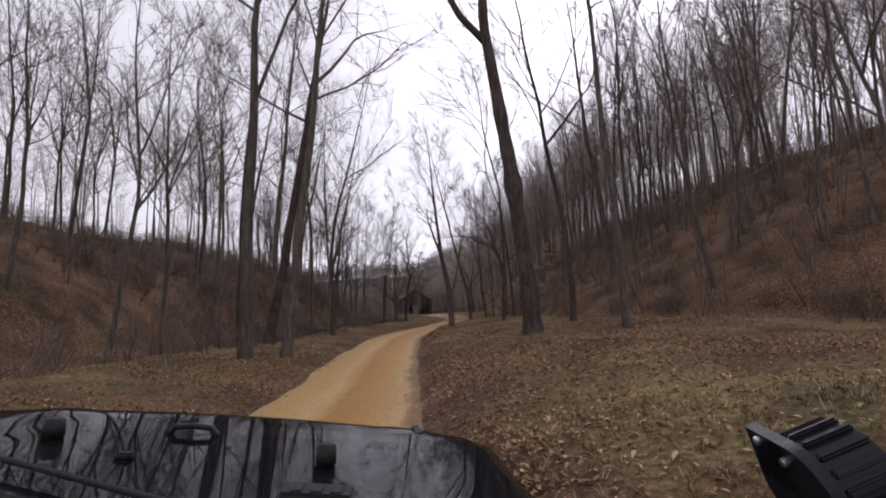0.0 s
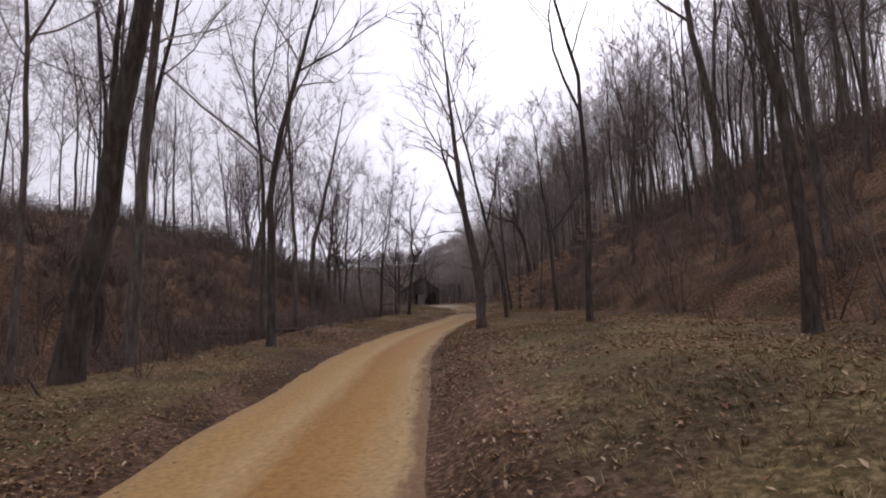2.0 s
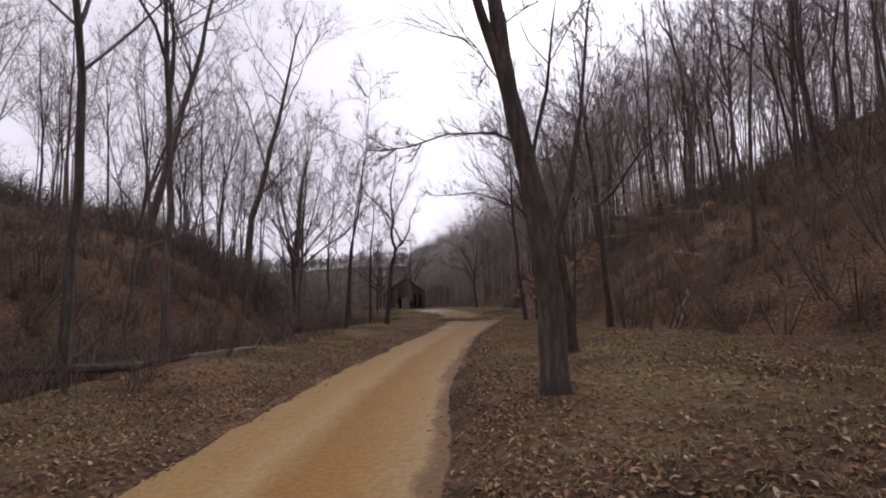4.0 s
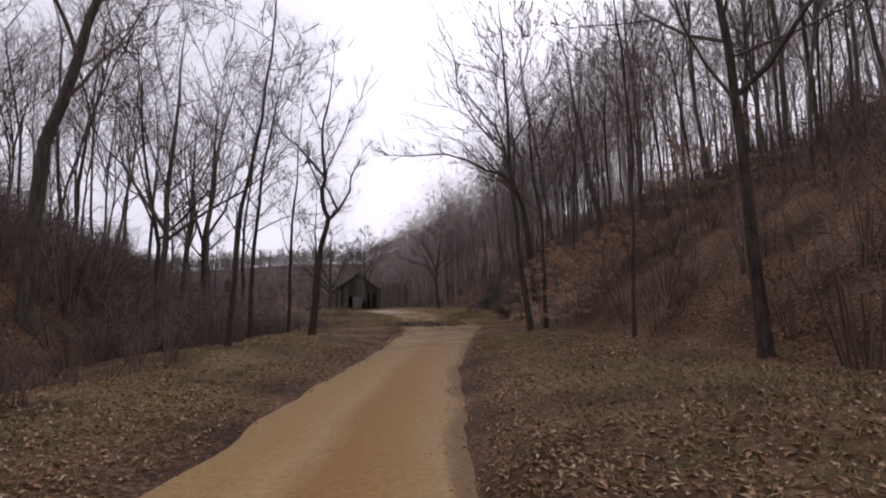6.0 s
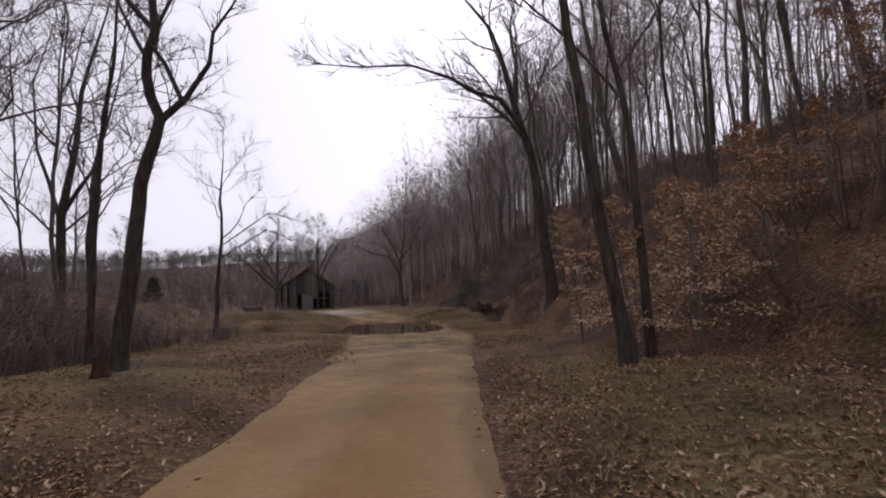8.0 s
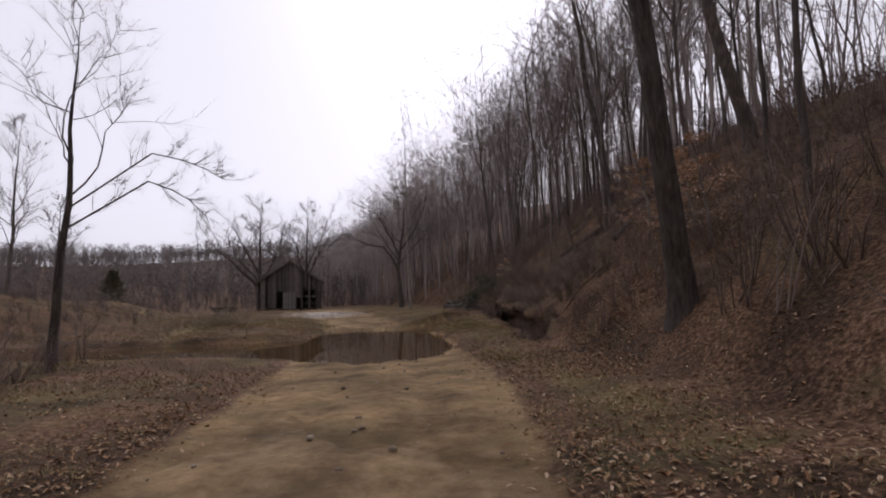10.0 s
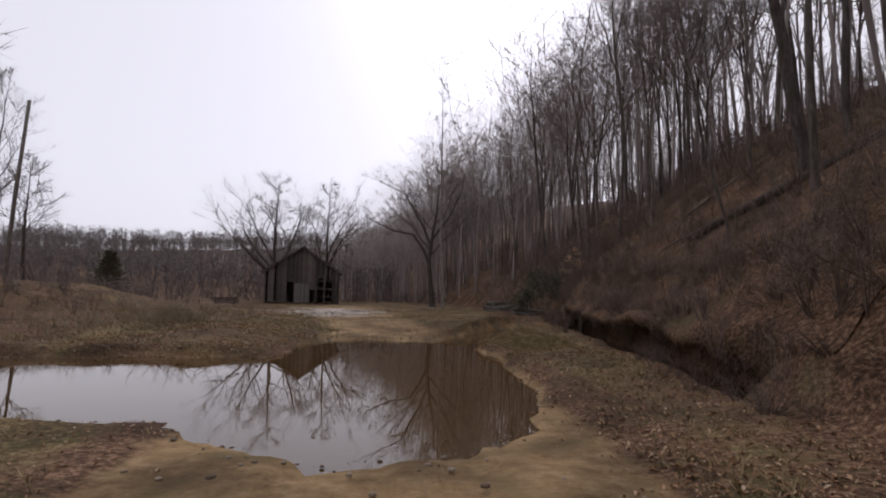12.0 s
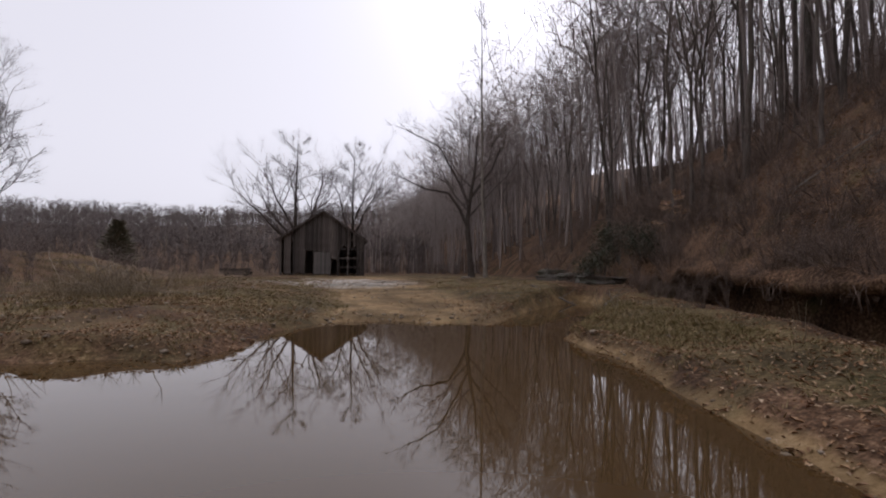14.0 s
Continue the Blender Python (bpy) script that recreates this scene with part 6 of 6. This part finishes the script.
def stump(x, y, r, h):
    """A broken stump: a flared shell with a ragged top."""
    rnd = random.Random(12)
    t = new("stump")
    V, F, n = [], [], 14
    for k, (z, w) in enumerate(((-0.2, 1.5), (0.05, 1.25), (0.4, 1.02), (0.8, 0.95), (1.0, 0.92))):
        for i in range(n):
            a = 6.2832 * i / n
            q = w * r * (1 + 0.10 * math.sin(3 * a + 1) + rnd.gauss(0, 0.04))
            V.append((q * math.cos(a), q * math.sin(a), z * h + (rnd.uniform(-0.12, 0.12) * h if k == 4 else 0)))
    for k in range(4):
        for i in range(n):
            j = (i + 1) % n
            F.append((k * n + i, k * n + j, (k + 1) * n + j, (k + 1) * n + i))
    link("bark_shell", V, F, RUSTY_WOOD, t, smooth=True)
    V2 = [(0.9 * r * math.cos(6.2832 * i / n), 0.9 * r * math.sin(6.2832 * i / n), 0.86 * h + rnd.uniform(-0.06, 0.06) * h) for i in range(n)] + [(0, 0, 0.8 * h)]
    link("broken_top", V2, [(i, (i + 1) % n, n) for i in range(n)], STALK, t, "splintered pale broken wood")
    t.matrix_basis = pose(x, y, land_at(x, y))
    return tagged(t, "rotten red-brown tree stump beside the lane", "stump")


stump(-5.3, 64.3, 0.15, 0.42)


# ---- the heap of bleached stalks on the grassy bank ----
def brush_pile():
    heap = new("brush_pile")
    rnd = random.Random(31)
    meshes = []
    for k in range(4):
        V, F = [], []
        ln = (1.3, 1.7, 1.0, 2.1)[k]
        pts = [Vector((rnd.gauss(0, 0.03) * i, rnd.gauss(0, 0.03) * i, ln * i / 4)) for i in range(5)]
        tube(V, F, pts, [0.016, 0.014, 0.012, 0.009, 0.005], 5)
        for _ in range(3):
            q = pts[rnd.randrange(2, 4)]
            tube(V, F, [q, q + Vector((rnd.gauss(0, 0.2), rnd.gauss(0, 0.2), 0.3))], [0.008, 0.004], 3)
        me = bpy.data.meshes.new("stalk")
        me.from_pydata([tuple(v) for v in V], [], F)
        me.materials.append(STALK)
        meshes.append(me)
    for i in range(44):
        ob = new("stalk", meshes[i % 4])
        ob.parent = heap
        upright = i % 5 == 0
        ob.matrix_basis = pose(rnd.gauss(0, 0.9), rnd.gauss(0, 0.5), 0.02 + rnd.uniform(0, 0.25), rnd.gauss(0, 14) if upright else rnd.gauss(0, 55), rnd.gauss(0, 14) if upright else rnd.choice((-1, 1)) * rnd.uniform(35, 85), rnd.uniform(0, 360))
    heap.matrix_basis = pose(-8.1, 103.8, land_at(-8.1, 103.8))
    return tagged(heap, "tangled heap of bleached dry stalks on the grass", "brush pile")


brush_pile()


# ---- the lumber stack by the barn ----
def lumber_stack():
    st = new("lumber_stack")
    rnd = random.Random(77)
    for x in (-0.9, 0.9):
        part("bearer", box(x, 0, 0.08, 0.16, 1.3, 0.2), PLANK, st, bevel=0.015)
    for k in range(4):
        for j in range(4):
            m = pose(rnd.gauss(0, 0.12), -0.45 + j * 0.3, 0.24 + k * 0.17, 0, rnd.gauss(0, 0.6), rnd.gauss(0, 1.5))
            part("board", box(0, 0, 0, 2.5 + rnd.uniform(-0.3, 0.3), 0.26, 0.13, m), PLANK, st, bevel=0.01)
    st.matrix_basis = pose(-17.2, 138.0, land_at(-17.2, 138.0), 0, 0, 6)
    return tagged(st, "low dark stack of old boards beside the barn", "lumber")


lumber_stack()


# ---- the utility pole ----
def utility_pole():
    t = new("utility_pole")
    V, F = [], []
    tube(V, F, [Vector((0, 0, -0.5)), Vector((0.1, 0, 6)), Vector((0.45, 0, 13.6))], [0.16, 0.14, 0.11], 8)
    F.append(tuple(len(V) - 8 + k for k in range(8)))
    link("shaft", V, F, BARK, t, smooth=True)
    part("insulator", box(0.45, -0.12, 13.4, 0.06, 0.14, 0.1), STONE, t, "small grey insulator", bevel=0.01)
    t.matrix_basis = pose(-25.5, 116.0, land_at(-25.5, 116.0))
    return tagged(t, "leaning dark wooden utility pole in the brush", "pole")


utility_pole()


# ---- the vehicle at the start of the lane: hood, latches, lamp and wheels ----
PAINT = surface("dark_blue_grey_paint", [(0.014, 0.015, 0.019), (0.024, 0.025, 0.031)], 5.0, 0.6, 0.0, 30, spec=0.0, coat=1.0)
RUBBER = surface("black_rubber", [(0.012, 0.012, 0.012), (0.025, 0.024, 0.023)], 20.0, 0.7, 0.2, 60)
CAST = surface("black_cast_metal", [(0.006, 0.006, 0.008), (0.014, 0.014, 0.017)], 14.0, 0.45, 0.1, 60, spec=0.25)
STEEL = surface("bright_screw", [(0.5, 0.5, 0.52), (0.7, 0.7, 0.72)], 30.0, 0.3, 0.0, metal=1.0)


def ring(bm, m, r, depth, segments=20, r2=None):
    bmesh.ops.create_cone(bm, cap_ends=True, segments=segments, radius1=r, radius2=r if r2 is None else r2, depth=depth, matrix=m)
    return bm


def vehicle():
    car = new("off_road_vehicle")
    base = pose(0.009, 0.0, 0.17, 0, 0, 3.8)
    car.matrix_basis = base
    lean = pose(-0.75, 0, 1.45, 0, 6.4, 0)

    def leaned(ob):
        ob.matrix_basis = lean
        return ob

    # hood: a crowned sheet that rolls over at the nose and the flanks
    bm = bmesh.new()
    us, vs = np.linspace(-1.0, 1.0, 25), np.linspace(0.75, 2.42, 25)
    grid = []
    for v in vs:
        row = []
        for u in us:
            nose = max(0.0, (v - 2.12) / 0.3)
            flank = max(0.0, (abs(u) - 0.86) / 0.14)
            w = 1.29 - 0.10 * (v - 0.75) - 0.10 * nose ** 2
            z = -0.03 * u * u - 0.10 * nose ** 2.2 - 0.13 * flank ** 2 + 0.012 * math.exp(-((abs(u) - 0.62) / 0.05) ** 2)
            row.append(bm.verts.new((u * w, v - 0.10 * abs(u) ** 3, z)))
        grid.append(row)
    for a, b in zip(grid, grid[1:]):
        for k in range(len(us) - 1):
            bm.faces.new((a[k], a[k + 1], b[k + 1], b[k]))
    bmesh.ops.solidify(bm, geom=bm.faces[:], thickness=0.02)
    hood = leaned(part("hood", bm, PAINT, car, "dark blue-grey glossy hood reflecting trees", smooth=True))

    def on_hood(name, bm, material, label="", bevel=0.0, smooth=False):
        return part(name, bm, material, hood, label, bevel, smooth)

    for x, y in ((-0.43, 1.72), (0.465, 1.60)):
        b = ring(bmesh.new(), pose(x, y, 0.028), 0.033, 0.06, 18, 0.029)
        on_hood("hood_bumper", b, RUBBER, "round black rubber stop", 0.004, True)
    V, F = [], []
    tube(V, F, [Vector((-0.12, 1.84, 0.0)), Vector((-0.10, 1.84, 0.024)), Vector((-0.04, 1.845, 0.029)), Vector((0.02, 1.85, 0.024)), Vector((0.04, 1.85, 0.0))], [0.011] * 5, 8)
    link("footman_loop", V, F, CAST, hood, "black metal strap loop", True)
    nz = box(-0.11, 1.555, 0.008, 0.05, 0.035, 0.018)
    on_hood("washer_nozzle", nz, RUBBER, bevel=0.006)
    vent = box(0.49, 1.34, 0.008, 0.19, 0.09, 0.02)
    on_hood("hood_vent", vent, RUBBER, bevel=0.009)
    for k in range(3):
        on_hood("vent_slot", box(0.44 + 0.05 * k, 1.335, 0.019, 0.03, 0.055, 0.006), RUBBER, bevel=0.002)
    V, F = [], []
    tube(V, F, [Vector((-0.60, 1.52, 0.035)), Vector((-0.34, 1.40, 0.03)), Vector((0.0, 1.255, 0.03)), Vector((0.25, 1.14, 0.035))], [0.008, 0.009, 0.009, 0.01], 6)
    link("wiper_arm", V, F, RUBBER, hood, "thin black wiper arm", True)
    latch = box(0.97, 2.06, -0.05, 0.05, 0.16, 0.09, pose(0, 0, 0, 0, 0, 6))
    on_hood("hood_latch", latch, RUBBER, "black hood side latch", 0.012)

    # flanks, grille, bumper, tub
    for sx in (-1, 1):
        fender = box(sx * 0.97, 1.45, -0.27, 0.14, 1.5, 0.26)
        leaned(part("fender", fender, PAINT, car, bevel=0.04, smooth=True))
        V, F = [], []
        arch = [Vector((sx * 1.05, 1.62 + 0.62 * math.cos(a), -0.55 + 0.46 * math.sin(a))) for a in np.linspace(0.15, 3.0, 12)]
        tube(V, F, arch, [0.055] * 12, 8)
        leaned(link("fender_flare", V, F, RUBBER, car, "textured black fender flare", True))
    leaned(part("grille", box(0, 2.2, -0.33, 1.5, 0.08, 0.5), PAINT, car, bevel=0.03))
    leaned(part("front_bumper", box(0, 2.42, -0.68, 1.7, 0.2, 0.18), CAST, car, bevel=0.03))
    leaned(part("cowl", box(0, 0.62, -0.09, 1.8, 0.3, 0.14), PAINT, car, bevel=0.03))
    leaned(part("tub", box(0, -0.5, -0.42, 1.8, 2.0, 0.55), PAINT, car, bevel=0.05))
    part("chassis", box(-0.75, 0.4, 0.55, 0.9, 3.6, 0.2), CAST, car, bevel=0.02)
    for sx in (-1, 1):
        for y in (1.62, -0.95):
            w = ring(bmesh.new(), pose(-0.75 + sx * 0.8, y, 0.41, 0, 90, 0), 0.43, 0.28, 28)
            wheel = part("wheel", w, RUBBER, car, "chunky black off-road tyre", 0.05, True)
            part("rim", ring(bmesh.new(), pose(-0.75 + sx * 0.95, y, 0.41, 0, 90, 0), 0.22, 0.03, 20), CAST, wheel, bevel=0.008)

    # the lamp beside the lens: finned barrel on a stalk
    eye = look(*PATH[0][1:3], PATH[0][3])
    into = base.inverted() @ eye
    ax = Vector((0.93, 0.36, -0.05)).normalized()
    c0 = Vector((0.328, -0.225, -0.45))
    over = (Vector((0, 1, 0)) - ax * ax.y).normalized()
    side = over.cross(ax)
    turn = Matrix.Translation(c0) @ Matrix((side, over, ax)).transposed().to_4x4()

    barrel = ring(bmesh.new(), turn @ Matrix.Translation((0, 0, 0.034)), 0.046, 0.06, 48)
    lb = part("light_bar", barrel, CAST, car, "black finned cylindrical light bar end", 0.004)
    lb.matrix_basis = into
    cap = ring(bmesh.new(), turn @ Matrix.Translation((0, 0, 0.004)), 0.049, 0.012, 48)
    box(0.0245, 0.0245, 0.004, 0.049, 0.049, 0.012, turn, cap)
    part("end_cap", cap, CAST, lb, "black end plate")
    for k in range(7):
        m = turn @ Matrix.Rotation(radians(62 + k * 19), 4, "Z")
        part("fin", box(0.046, 0, 0.036, 0.010, 0.007, 0.05, m), CAST, lb, bevel=0.002)
    for dx, dy in ((0.032, 0.042), (0.0, 0.034)):
        part("screw", ring(bmesh.new(), turn @ pose(dx, dy, -0.004), 0.0045, 0.006, 12), STEEL, lb, "bright screw head", 0.001)
    low = c0 + Vector((0.05, -0.06, -0.02))
    V, F = [], []
    tube(V, F, [low, low + Vector((0.02, -0.12, -0.05)), low + Vector((0.0, -0.3, -0.1))], [0.018, 0.02, 0.025], 8)
    link("lamp_stalk", V, F, CAST, lb, smooth=True)
    return tagged(car, "dark blue-grey off-road vehicle standing on the sandy lane", "car")


vehicle()
